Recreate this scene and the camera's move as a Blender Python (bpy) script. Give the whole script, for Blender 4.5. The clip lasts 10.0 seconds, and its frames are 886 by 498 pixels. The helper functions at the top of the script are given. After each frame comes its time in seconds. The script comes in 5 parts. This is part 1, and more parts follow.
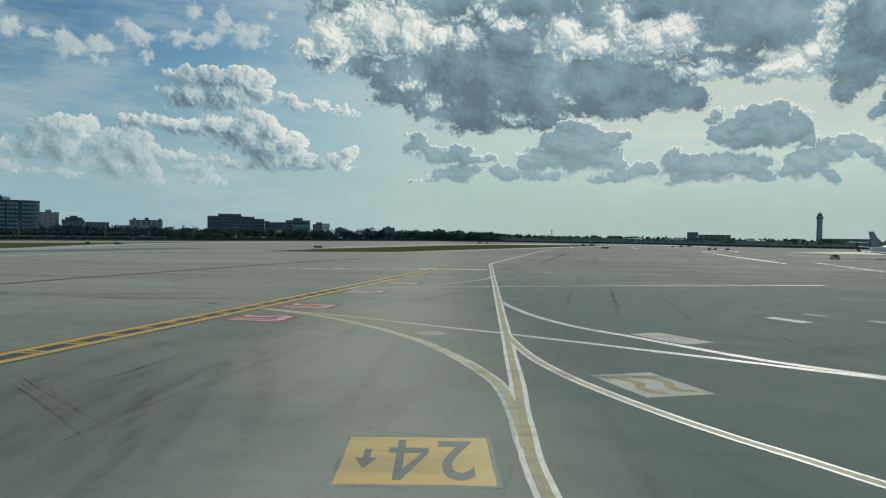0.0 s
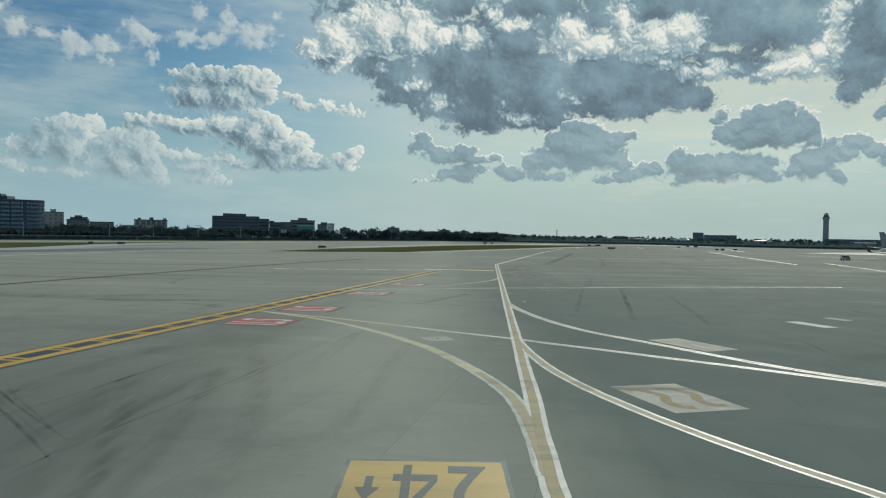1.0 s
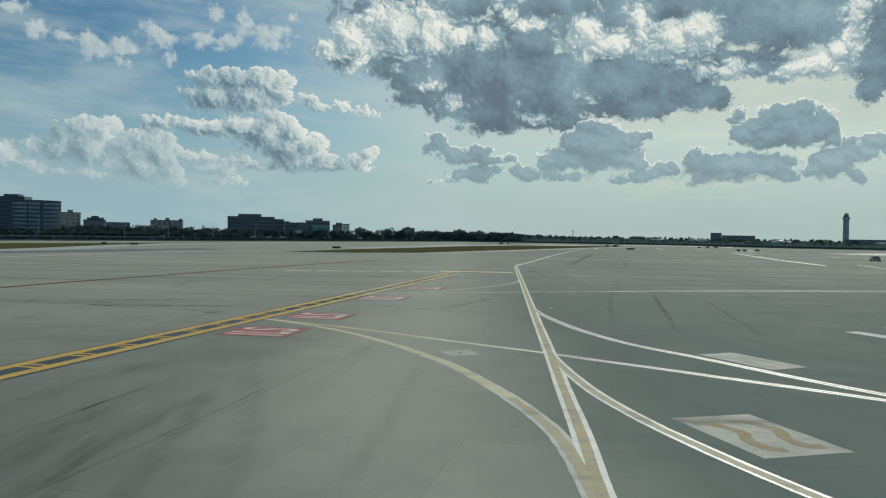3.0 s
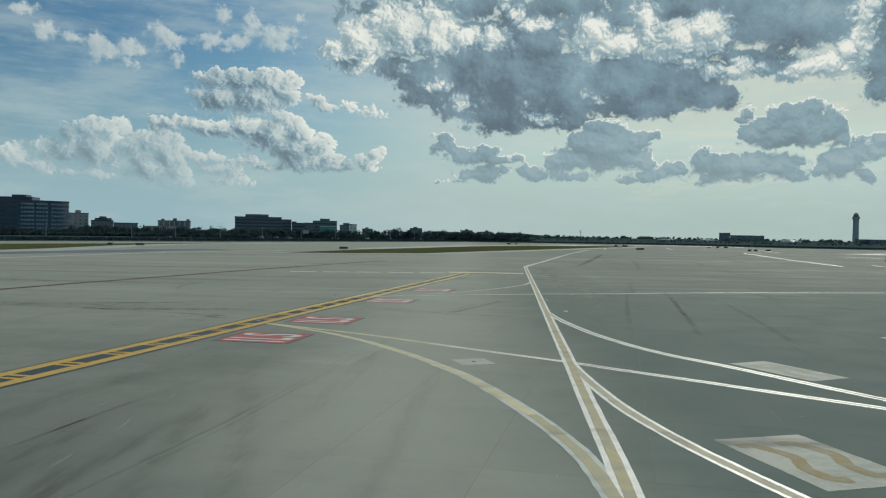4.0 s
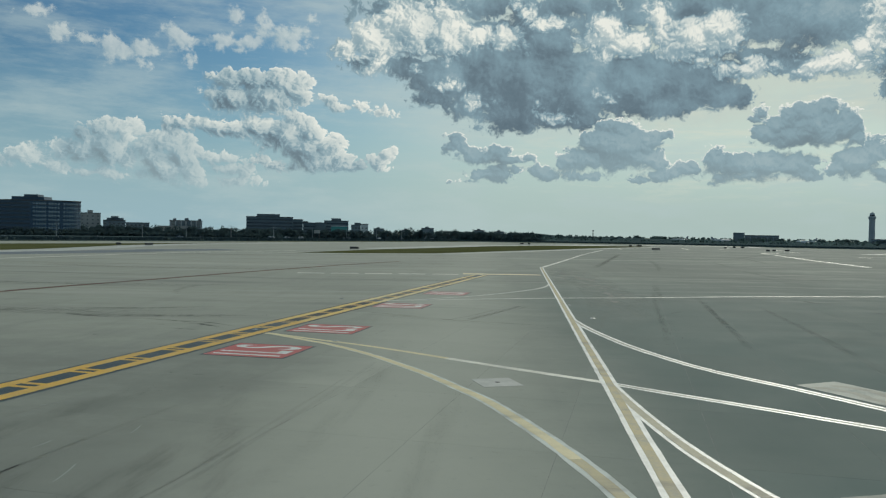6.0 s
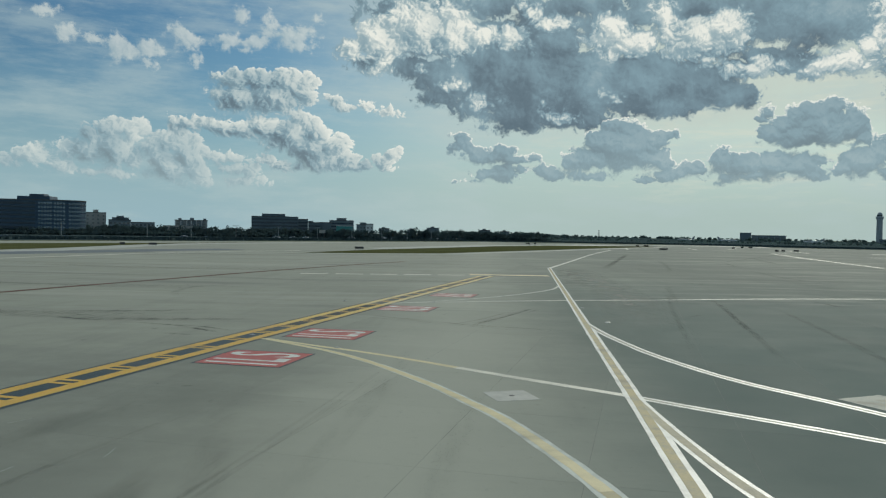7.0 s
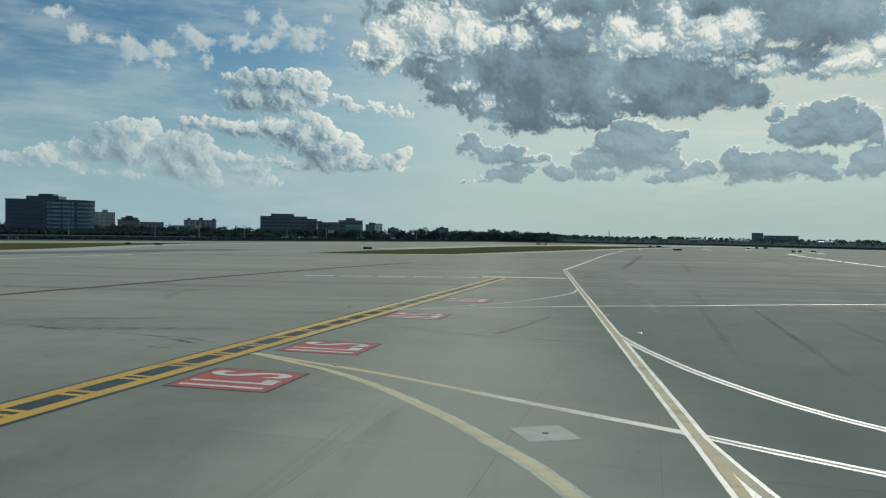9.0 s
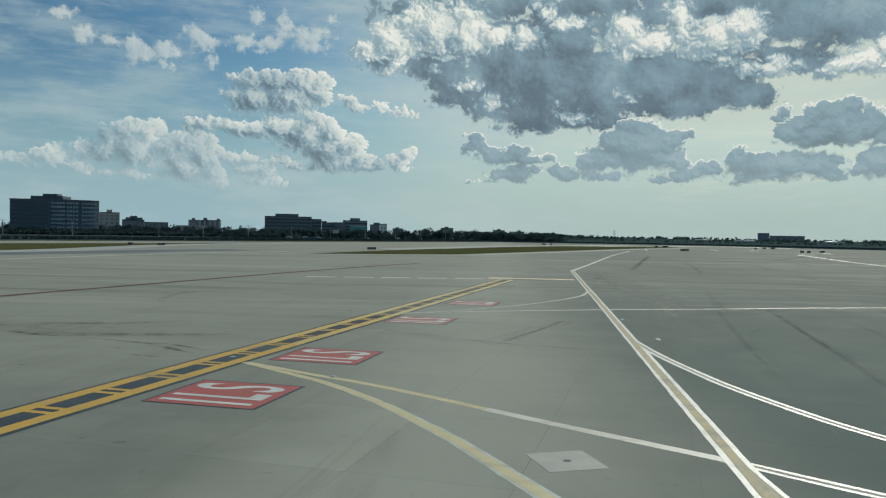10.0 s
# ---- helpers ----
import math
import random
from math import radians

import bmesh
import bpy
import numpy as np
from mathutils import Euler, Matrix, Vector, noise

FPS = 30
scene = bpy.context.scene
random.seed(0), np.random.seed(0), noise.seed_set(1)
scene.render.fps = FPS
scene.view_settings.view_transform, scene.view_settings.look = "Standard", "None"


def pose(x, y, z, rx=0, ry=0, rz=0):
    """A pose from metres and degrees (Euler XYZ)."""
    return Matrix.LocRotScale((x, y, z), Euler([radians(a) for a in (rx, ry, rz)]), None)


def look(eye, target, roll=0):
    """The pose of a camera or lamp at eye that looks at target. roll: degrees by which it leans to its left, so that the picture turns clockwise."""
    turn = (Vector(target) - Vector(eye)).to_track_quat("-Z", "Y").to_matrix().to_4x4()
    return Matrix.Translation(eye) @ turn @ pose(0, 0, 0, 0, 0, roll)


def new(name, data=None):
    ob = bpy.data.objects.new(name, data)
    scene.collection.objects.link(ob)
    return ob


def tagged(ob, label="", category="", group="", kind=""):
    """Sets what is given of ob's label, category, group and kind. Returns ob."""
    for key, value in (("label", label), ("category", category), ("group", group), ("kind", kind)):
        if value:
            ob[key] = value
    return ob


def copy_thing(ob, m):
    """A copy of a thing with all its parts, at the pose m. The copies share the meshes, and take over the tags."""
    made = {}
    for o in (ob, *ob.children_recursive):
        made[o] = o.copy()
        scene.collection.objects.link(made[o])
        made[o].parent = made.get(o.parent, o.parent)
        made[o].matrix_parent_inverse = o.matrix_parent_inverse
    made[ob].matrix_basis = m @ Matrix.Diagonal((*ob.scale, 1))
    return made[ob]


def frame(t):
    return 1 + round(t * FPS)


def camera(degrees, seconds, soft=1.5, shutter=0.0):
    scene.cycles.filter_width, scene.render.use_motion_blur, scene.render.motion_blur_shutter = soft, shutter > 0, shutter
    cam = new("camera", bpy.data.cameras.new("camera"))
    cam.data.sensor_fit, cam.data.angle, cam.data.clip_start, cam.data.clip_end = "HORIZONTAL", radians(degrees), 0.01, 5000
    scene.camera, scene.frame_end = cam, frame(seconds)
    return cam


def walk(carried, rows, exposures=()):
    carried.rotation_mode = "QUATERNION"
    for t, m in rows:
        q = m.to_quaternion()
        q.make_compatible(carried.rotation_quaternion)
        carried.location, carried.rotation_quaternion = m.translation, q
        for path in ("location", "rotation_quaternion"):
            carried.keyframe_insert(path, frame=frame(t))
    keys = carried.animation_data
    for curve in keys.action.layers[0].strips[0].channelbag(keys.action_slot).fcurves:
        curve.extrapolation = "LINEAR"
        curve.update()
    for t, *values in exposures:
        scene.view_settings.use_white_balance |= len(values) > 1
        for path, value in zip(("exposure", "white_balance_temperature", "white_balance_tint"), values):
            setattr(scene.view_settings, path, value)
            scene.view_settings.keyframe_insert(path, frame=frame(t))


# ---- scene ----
cam = camera(60.5, 10.0, soft=1.2)


def seat(x, y, yaw, pitch, roll):
    """The camera's pose at its height of 5.5 m over the apron."""
    return pose(x, y, 5.5, 0, 0, yaw) @ pose(0, 0, 0, pitch) @ pose(0, 0, 0, 0, roll) @ pose(0, 0, 0, 90)


# seconds, x, y, yaw, pitch, roll
PATH = [(0, 0.000, 0.000, 0.000, -1.102, -0.884),
        (0.5, -0.067, 1.080, 0.170, -1.103, -0.920),
        (1, -0.142, 2.176, 0.356, -1.104, -0.952),
        (1.5, -0.243, 3.316, 0.597, -1.098, -0.969),
        (2, -0.337, 4.469, 0.847, -1.096, -0.972),
        (2.5, -0.439, 5.627, 1.172, -1.094, -0.961),
        (4, -0.839, 9.142, 2.036, -1.089, -0.894),
        (4.5, -0.947, 10.299, 2.264, -1.090, -0.881),
        (5, -1.047, 11.441, 2.515, -1.097, -0.877),
        (5.5, -1.153, 12.582, 2.715, -1.107, -0.884),
        (7, -1.531, 16.052, 3.304, -1.136, -0.939),
        (7.5, -1.666, 17.234, 3.495, -1.142, -0.957),
        (8, -1.788, 18.436, 3.664, -1.145, -0.965),
        (8.5, -1.919, 19.652, 3.847, -1.146, -0.965),
        (9, -2.060, 20.885, 4.001, -1.137, -0.964),
        (9.5, -2.192, 22.131, 4.159, -1.133, -0.970),
        (10, -2.309, 23.384, 4.351, -1.132, -0.977)]
walk(cam, [(t, seat(*row)) for t, *row in PATH])

# ---- sun and sky ----
SUN_AZ, SUN_EL = 24.0, 27.0  # degrees to the right of +y, and up
sun_way = Vector((math.sin(radians(SUN_AZ)) * math.cos(radians(SUN_EL)), math.cos(radians(SUN_AZ)) * math.cos(radians(SUN_EL)), math.sin(radians(SUN_EL))))
sun = new("sun", bpy.data.lights.new("sun", "SUN"))
sun.data.energy, sun.data.angle, sun.data.color = 2.12, radians(3.0), (1.0, 0.97, 0.84)
sun.matrix_world = look(sun_way * 100, (0, 0, 0))

world = bpy.data.worlds.new("sky")
scene.world = world
world.use_nodes = True
wn, wl = world.node_tree.nodes, world.node_tree.links
wn.clear()


def plug(tree, socket, value):
    if hasattr(value, "links"):
        tree.links.new(value, socket)
    else:
        socket.default_value = value


tree = world.node_tree  # the node tree that the helpers below write to


def wmath(op, a, b=None, c=None):
    n = tree.nodes.new("ShaderNodeMath")
    n.operation = op
    for s, v in zip(n.inputs, (a, b, c)):
        if v is not None:
            plug(tree, s, v)
    return n.outputs[0]


def wvec(op, a, b=None, c=None):
    n = tree.nodes.new("ShaderNodeVectorMath")
    n.operation = op
    for s, v in zip(n.inputs, (a, b, c)):
        if v is not None:
            plug(tree, s, v)
    return n.outputs["Value"] if op in ("LENGTH", "DOT_PRODUCT") else n.outputs[0]


def wnoise(vector, scale, detail=4.0, rough=0.55, colour=False):
    n = tree.nodes.new("ShaderNodeTexNoise")
    n.noise_dimensions = "2D"
    tree.links.new(vector, n.inputs["Vector"])
    n.inputs["Scale"].default_value, n.inputs["Detail"].default_value, n.inputs["Roughness"].default_value = scale, detail, rough
    return n.outputs["Color" if colour else "Fac"]


def wstep(value, low, high, out0=0.0, out1=1.0):
    n = tree.nodes.new("ShaderNodeMapRange")
    n.interpolation_type = "SMOOTHSTEP"
    for s, v in zip(n.inputs, (value, low, high, out0, out1)):
        plug(tree, s, v)
    return n.outputs[0]


def wmix(fac, a, b):
    n = tree.nodes.new("ShaderNodeMix")
    n.data_type = "RGBA"
    for s, v in ((n.inputs[0], fac), (n.inputs[6], a), (n.inputs[7], b)):
        plug(tree, s, v)
    return n.outputs[2]


class Field:
    """A value over the sky, worked out in a node group of its own from a place."""

    def __init__(self, name):
        self.group = bpy.data.node_groups.new(name, "ShaderNodeTree")
        self.group.interface.new_socket("place", in_out="INPUT", socket_type="NodeSocketVector")
        self.group.interface.new_socket("value", in_out="OUTPUT", socket_type="NodeSocketFloat")
        self.place = self.group.nodes.new("NodeGroupInput").outputs[0]
        self.end = self.group.nodes.new("NodeGroupOutput")

    def __enter__(self):
        global tree
        tree = self.group
        return self.place

    def __exit__(self, *_):
        global tree
        tree = world.node_tree

    def give(self, value):
        self.group.links.new(value, self.end.inputs[0])

    def at(self, place):
        n = tree.nodes.new("ShaderNodeGroup")
        n.node_tree = self.group
        tree.links.new(place, n.inputs[0])
        return n.outputs[0]


direction = wn.new("ShaderNodeTexCoord").outputs["Generated"]
sep = wn.new("ShaderNodeSeparateXYZ")
wl.new(direction, sep.inputs[0])
azimuth = wmath("MULTIPLY", wmath("ARCTAN2", sep.outputs[0], sep.outputs[1]), 57.2958)
elevation = wmath("MULTIPLY", wmath("ARCSINE", sep.outputs[2]), 57.2958)
comb = wn.new("ShaderNodeCombineXYZ")
wl.new(azimuth, comb.inputs[0]), wl.new(elevation, comb.inputs[1])
flat = comb.outputs[0]  # degrees across and up
# uneven outlines: the place is pushed about by noise before the clouds are laid out
push = wvec("SUBTRACT", wnoise(flat, 0.5, 2.0, 0.5, True), (0.5, 0.5, 0.5))
push_fine = wvec("SUBTRACT", wnoise(flat, 2.2, 5.0, 0.6, True), (0.5, 0.5, 0.5))
spot = wvec("MULTIPLY_ADD", push_fine, (0.34, 0.28, 0), wvec("MULTIPLY_ADD", push, (0.8, 0.6, 0), flat))
sunward = wvec("NORMALIZE", wvec("MULTIPLY_ADD", flat, (-1, -1, 0), (SUN_AZ + 2.0, SUN_EL + 4.0, 0)))


def highest(a, b, k=0.25):
    return b if a is None else wmath("SMOOTH_MAX", a, b, k)


def clip(v, low=0.0, high=1.0):
    return wmath("MINIMUM", wmath("MAXIMUM", v, low), high)


def total(*terms):
    """Sum of value times weight."""
    value = 0.0
    for v, k in terms:
        value = wmath("MULTIPLY_ADD", v, k, value)
    return value


def sway(v, c):
    """Squeezes a difference into -1 to 1."""
    return wmath("DIVIDE", v, wmath("ADD", wmath("ABSOLUTE", v), c))


puffs = Field("cauliflower_heads")  # at five sizes, about -0.5 to 0.5
with puffs as place:
    height = 0.0
    for scale, weight in ((0.50, 0.40), (1.15, 0.30), (2.6, 0.19), (5.6, 0.11), (12.0, 0.07)):
        n = wmath("ABSOLUTE", wmath("SUBTRACT", wnoise(place, scale, 0.0), 0.5))
        height = wmath("MULTIPLY_ADD", wmath("MULTIPLY_ADD", n, 5.0, -0.55), weight, height)
    puffs.give(height)


class Bank(Field):
    """Clouds of one kind: how far inside a cloud each place of the sky lies, in degrees."""

    sum = None

    def cloud(self, *lobes, base=None, k=0.25):
        """One cumulus as lobes: degrees across, degrees up, half width, half height; base: its flat foot."""
        with self as place:
            own = None
            for a, e, w, h in lobes:
                size = min(w, h * 1.3, 2.4)
                d = wvec("LENGTH", wvec("MULTIPLY", wvec("SUBTRACT", place, (a, e, 0)), (1 / w, 1 / h, 0)))
                own = highest(own, wmath("MULTIPLY_ADD", d, -size, size), k)
            if base is not None:
                own = wmath("SMOOTH_MIN", own, wmath("MULTIPLY", wvec("DOT_PRODUCT", wvec("SUBTRACT", place, (0, base, 0)), (0, 1, 0)), 1.6), 0.2)
            self.sum = highest(self.sum, own, k)

    def spread(self):
        """The depth at each place, and a short and a long step nearer the sun."""
        self.give(self.sum)
        return [self.at(p) for p in places]


places = (spot, wvec("MULTIPLY_ADD", sunward, (0.20, 0.20, 0), spot), wvec("MULTIPLY_ADD", sunward, (0.85, 0.85, 0), spot))
scrap, west, bank, low, great, thin = (Bank(name) for name in ("scraps", "western_cumulus", "hazy_bank", "low_banks", "great_cloud", "thin_places"))
# scraps high in the west
scrap.cloud((-30.0, 12.9, 0.57, 0.62), (-29.2, 12.9, 0.71, 0.17), (-31.3, 14.1, 0.80, 0.34), (-28.0, 12.7, 0.89, 0.32), (-26.7, 12.3, 0.78, 0.90), (-25.9, 12.2, 1.10, 0.65), (-24.5, 12.4, 1.05, 0.66), (-24.5, 11.6, 0.39, 0.41), (-22.7, 13.7, 0.76, 0.51), (-22.0, 13.2, 1.09, 0.52), (-22.0, 12.6, 0.47, 0.30), (-21.5, 12.0, 0.40, 0.34))
scrap.cloud((-19.2, 13.5, 0.91, 0.49), (-19.6, 13.0, 0.45, 0.41), (-17.3, 13.5, 1.47, 0.42), (-18.0, 12.9, 0.84, 0.23), (-16.5, 15.1, 0.31, 0.49), (-16.3, 14.5, 0.59, 0.49), (-14.9, 14.0, 1.90, 0.57), (-13.9, 14.5, 0.80, 0.35), (-14.5, 13.4, 1.07, 0.31), (-18.4, 15.2, 0.50, 0.48), (-12.9, 15.3, 0.36, 0.42))
# a puff over a sloping heap
west.cloud((-18.8, 10.6, 1.37, 0.85), (-17.0, 10.7, 1.63, 0.86), (-15.1, 10.8, 1.82, 0.98), (-13.9, 10.3, 1.12, 1.19), (-18.4, 9.5, 2.10, 1.09), (-16.1, 9.7, 2.43, 1.26), (-19.9, 9.6, 0.90, 0.77), (-19.7, 8.9, 0.83, 0.47), (-13.6, 11.0, 0.64, 0.71), base=8.3)
west.cloud((-11.6, 9.7, 0.69, 0.32), (-10.6, 9.1, 0.62, 0.28), (-9.2, 9.4, 0.75, 0.37), (-7.7, 9.0, 0.92, 0.37), (-7.9, 5.3, 1.00, 0.58), (-7.3, 5.8, 0.54, 0.46), (-8.7, 5.0, 0.75, 0.29))
west.cloud((-14.1, 8.1, 0.96, 0.89), (-12.8, 7.2, 1.21, 1.02), (-11.8, 6.3, 1.30, 0.98), (-10.9, 5.5, 1.15, 0.70), (-9.6, 4.8, 0.91, 0.29), (-14.8, 7.1, 1.83, 1.21), (-13.2, 6.0, 2.01, 1.22), (-12.0, 5.1, 2.12, 0.70), (-15.8, 6.2, 1.02, 0.56))
west.cloud((-20.2, 7.4, 0.67, 0.51), (-19.4, 7.3, 1.21, 0.75), (-18.2, 7.2, 1.61, 0.79), (-16.6, 7.4, 1.64, 0.96), (-21.7, 7.6, 1.17, 0.46), (-20.7, 7.3, 0.63, 0.31), (-22.6, 7.0, 0.65, 0.35), (-15.2, 4.9, 1.66, 0.49), (-16.2, 5.1, 1.18, 0.36))
bank.cloud((-27.0, 6.8, 1.75, 0.74), (-28.0, 6.3, 1.19, 0.81), (-25.6, 6.7, 0.90, 0.83), (-28.3, 5.2, 1.58, 1.11), (-26.7, 5.4, 1.77, 1.31), (-29.6, 5.1, 1.03, 0.91), (-30.0, 4.2, 1.41, 0.73), (-25.3, 5.0, 0.97, 1.07), (-31.5, 4.7, 1.70, 0.65), (-33.2, 4.4, 1.64, 0.49), (-27.0, 3.8, 2.20, 0.41))
bank.cloud((-23.0, 6.1, 1.66, 0.96), (-24.2, 5.6, 1.27, 1.07), (-22.1, 5.3, 1.53, 1.33), (-23.2, 4.5, 1.87, 1.32), (-21.4, 4.2, 1.18, 1.10), (-21.1, 3.5, 1.04, 0.47), (-19.0, 5.2, 1.82, 0.32), (-18.3, 4.4, 1.38, 0.52), (-18.1, 3.6, 1.61, 0.32), (-24.8, 3.9, 0.60, 0.38))
# the great dark cloud
great.cloud((-10.3, 13.4, 1.31, 0.86), (-8.4, 14.1, 1.74, 1.49), (-7.6, 15.7, 1.87, 1.08), (-5.5, 15.0, 2.52, 2.15), (-3.8, 16.4, 2.53, 1.35), (-3.0, 14.3, 2.11, 1.58), (-0.8, 14.6, 2.54, 1.26), (-10.0, 15.8, 0.41, 1.07), (-8.6, 12.4, 1.87, 0.88))
great.cloud((-5.9, 12.3, 2.31, 0.96), (-2.9, 11.5, 2.96, 1.82), (0.5, 11.5, 3.90, 2.84), (3.9, 11.1, 4.64, 3.04), (4.2, 14.2, 3.16, 1.58), (-3.7, 10.0, 1.94, 0.82), (-0.8, 9.5, 2.33, 0.82))
great.cloud((7.2, 11.1, 4.67, 2.66), (11.0, 11.1, 4.57, 2.48), (14.6, 10.8, 3.65, 1.90), (17.2, 10.0, 1.94, 0.98), (12.2, 9.5, 4.25, 0.97), base=8.3)
great.cloud((2.6, 8.9, 3.47, 1.24), (6.4, 8.6, 3.02, 0.91), (1.8, 8.1, 2.63, 0.58), base=7.4)
great.cloud((-0.0, 16.6, 2.12, 1.08), (2.9, 16.0, 1.35, 1.17), (1.5, 14.7, 1.91, 1.03), (5.9, 15.5, 1.26, 0.78), (8.2, 14.1, 1.99, 0.86), (10.5, 13.8, 2.13, 1.17), (13.1, 14.5, 0.96, 1.46), (14.1, 13.4, 1.83, 0.85), (15.6, 12.5, 1.26, 0.62), (17.9, 12.0, 1.08, 0.54), (18.9, 11.8, 0.76, 0.38))
# bright heads between
great.cloud((16.9, 14.4, 2.33, 2.09), (14.9, 14.1, 2.37, 1.73), (18.1, 11.7, 1.92, 0.93), (20.2, 11.9, 1.49, 0.99), (24.0, 11.7, 2.19, 0.96), (25.8, 12.6, 0.96, 1.67), (26.8, 14.4, 0.68, 1.98), (8.8, 14.9, 2.48, 1.75), (12.6, 15.7, 1.37, 1.83), (4.0, 15.2, 2.61, 1.64), (22.2, 11.8, 1.45, 0.83))
# dark roof towards the sun
great.cloud((5.7, 16.6, 1.68, 1.23), (7.3, 16.6, 1.87, 1.23), (11.1, 16.1, 1.31, 1.30), (14.9, 16.3, 3.64, 1.28), (18.8, 15.2, 3.42, 1.79), (21.0, 15.0, 3.69, 2.06), (23.7, 14.9, 2.84, 2.38), (25.3, 14.0, 1.18, 1.44), (20.3, 12.6, 1.94, 0.60), (20.9, 11.6, 1.33, 0.68), (21.9, 11.2, 0.80, 0.60), (18.4, 12.7, 0.84, 0.99), (23.2, 13.2, 1.61, 0.66))
great.cloud((29.4, 13.3, 2.12, 2.96), (28.6, 11.6, 2.03, 1.71), (27.7, 9.9, 1.06, 1.24), (29.8, 8.5, 0.64, 0.50), (31.3, 11.0, 1.55, 3.13), (27.1, 11.6, 0.81, 0.65))
# thin places
thin.cloud((-8.0, 14.5, 2.41, 1.80), (-5.5, 15.1, 2.94, 2.19), (-3.0, 14.9, 2.20, 2.04), (-9.8, 13.4, 1.98, 1.10), (1.7, 14.5, 1.52, 0.95), (-0.6, 14.5, 1.91, 0.79), (3.2, 16.0, 1.01, 0.70), (2.1, 16.4, 0.34, 0.93), (8.2, 14.1, 1.91, 0.79), (10.5, 13.8, 2.21, 1.10), (13.1, 14.5, 0.96, 1.46), (14.3, 13.3, 2.07, 0.85), (15.7, 12.4, 1.26, 0.54), (18.1, 11.9, 1.15, 0.54), (20.1, 11.8, 0.60, 0.46), (24.0, 11.8, 2.34, 1.04), (22.2, 11.4, 1.09, 0.45), (18.7, 11.4, 1.90, 0.62), (25.7, 12.4, 0.83, 0.94), k=0.15)
thin.cloud((16.9, 14.3, 1.94, 1.67), (14.9, 14.0, 1.98, 1.38), (12.6, 15.6, 1.05, 1.68), (19.0, 11.8, 1.67, 0.77), (26.6, 14.1, 0.88, 2.27), (8.8, 15.0, 1.24, 1.01), (4.9, 15.4, 1.43, 0.70), k=0.15)
thin.cloud((-2.7, 11.0, 1.10, 0.65), (-5.2, 12.2, 0.63, 0.48), (-0.6, 9.8, 1.10, 0.62), (-4.5, 9.3, 1.01, 0.45), (9.3, 10.0, 0.70, 0.45), (8.3, 10.4, 0.58, 0.24), (3.9, 9.7, 0.34, 0.33), (5.6, 8.7, 1.09, 0.37), (-8.6, 12.0, 1.41, 0.72), k=0.15)
# banks low over the horizon
low.cloud((23.5, 8.9, 1.00, 0.76), (24.2, 9.0, 0.64, 0.53), (22.7, 8.4, 1.45, 1.00), (21.5, 8.4, 0.73, 0.66), (20.8, 7.8, 1.19, 0.78), (19.9, 7.2, 1.01, 0.79), (22.5, 7.1, 3.34, 1.08), (22.9, 7.7, 1.95, 1.38), (24.8, 7.5, 1.05, 1.14), (25.4, 6.7, 0.76, 0.61), (25.0, 8.7, 0.49, 0.15), (19.9, 8.6, 0.34, 0.35), (19.6, 8.1, 0.34, 0.23), base=6.2, k=0.12)
low.cloud((25.5, 5.2, 1.45, 1.06), (26.4, 5.7, 0.92, 0.94), (24.5, 4.7, 0.95, 0.54), (26.8, 4.5, 0.75, 0.49), base=4.0, k=0.12)
low.cloud((26.9, 6.7, 0.81, 0.26), (28.0, 6.4, 1.06, 0.44), (29.2, 5.9, 1.10, 0.62), (27.6, 5.9, 0.87, 0.52), (29.8, 5.2, 0.86, 0.40), (31.1, 5.2, 0.93, 0.58), k=0.12)
low.cloud((16.7, 5.4, 0.94, 0.97), (16.5, 5.9, 0.59, 0.56), (18.2, 5.2, 1.61, 1.00), (20.1, 5.2, 1.57, 0.99), (21.7, 5.0, 1.40, 0.90), (23.1, 5.4, 0.58, 0.31), (19.0, 4.4, 3.19, 0.56), (22.0, 4.4, 1.39, 0.55), base=3.9, k=0.12)
low.cloud((14.7, 4.9, 0.88, 0.57), (15.1, 5.3, 0.52, 0.41), (13.9, 4.5, 0.88, 0.37), base=4.0, k=0.12)
low.cloud((11.5, 4.3, 1.23, 0.37), (12.5, 4.5, 0.65, 0.41), base=3.8, k=0.12)
low.cloud((9.3, 8.0, 1.08, 0.57), (10.3, 7.7, 1.48, 0.74), (10.9, 7.4, 0.90, 0.57), (8.6, 6.8, 1.75, 1.24), (10.2, 6.4, 2.55, 1.65), (11.9, 7.0, 1.30, 0.82), (13.1, 7.3, 0.81, 0.37), (7.8, 5.7, 2.00, 1.04), (12.4, 5.6, 1.05, 0.74), base=4.8, k=0.12)
low.cloud((7.6, 4.5, 1.92, 0.46), (4.4, 4.7, 0.93, 0.59), (5.0, 4.5, 0.93, 0.46), (6.2, 5.5, 0.92, 0.63), base=4.1, k=0.12)
low.cloud((-2.6, 6.4, 0.64, 0.50), (-1.8, 6.7, 0.47, 0.50), (-1.0, 6.1, 0.94, 0.50), (0.1, 5.9, 1.36, 0.55), (-0.5, 5.8, 1.70, 0.55), (1.2, 6.2, 1.02, 0.54), (1.9, 5.7, 1.36, 0.38), (3.2, 5.9, 0.68, 0.25), (-2.2, 7.4, 0.47, 0.25), base=5.2, k=0.12)
low.cloud((0.6, 4.5, 1.79, 0.51), (1.0, 4.9, 0.94, 0.38), (2.4, 4.9, 0.55, 0.34), (-2.0, 4.0, 0.76, 0.17), (-0.7, 4.1, 0.68, 0.17), base=3.9, k=0.12)
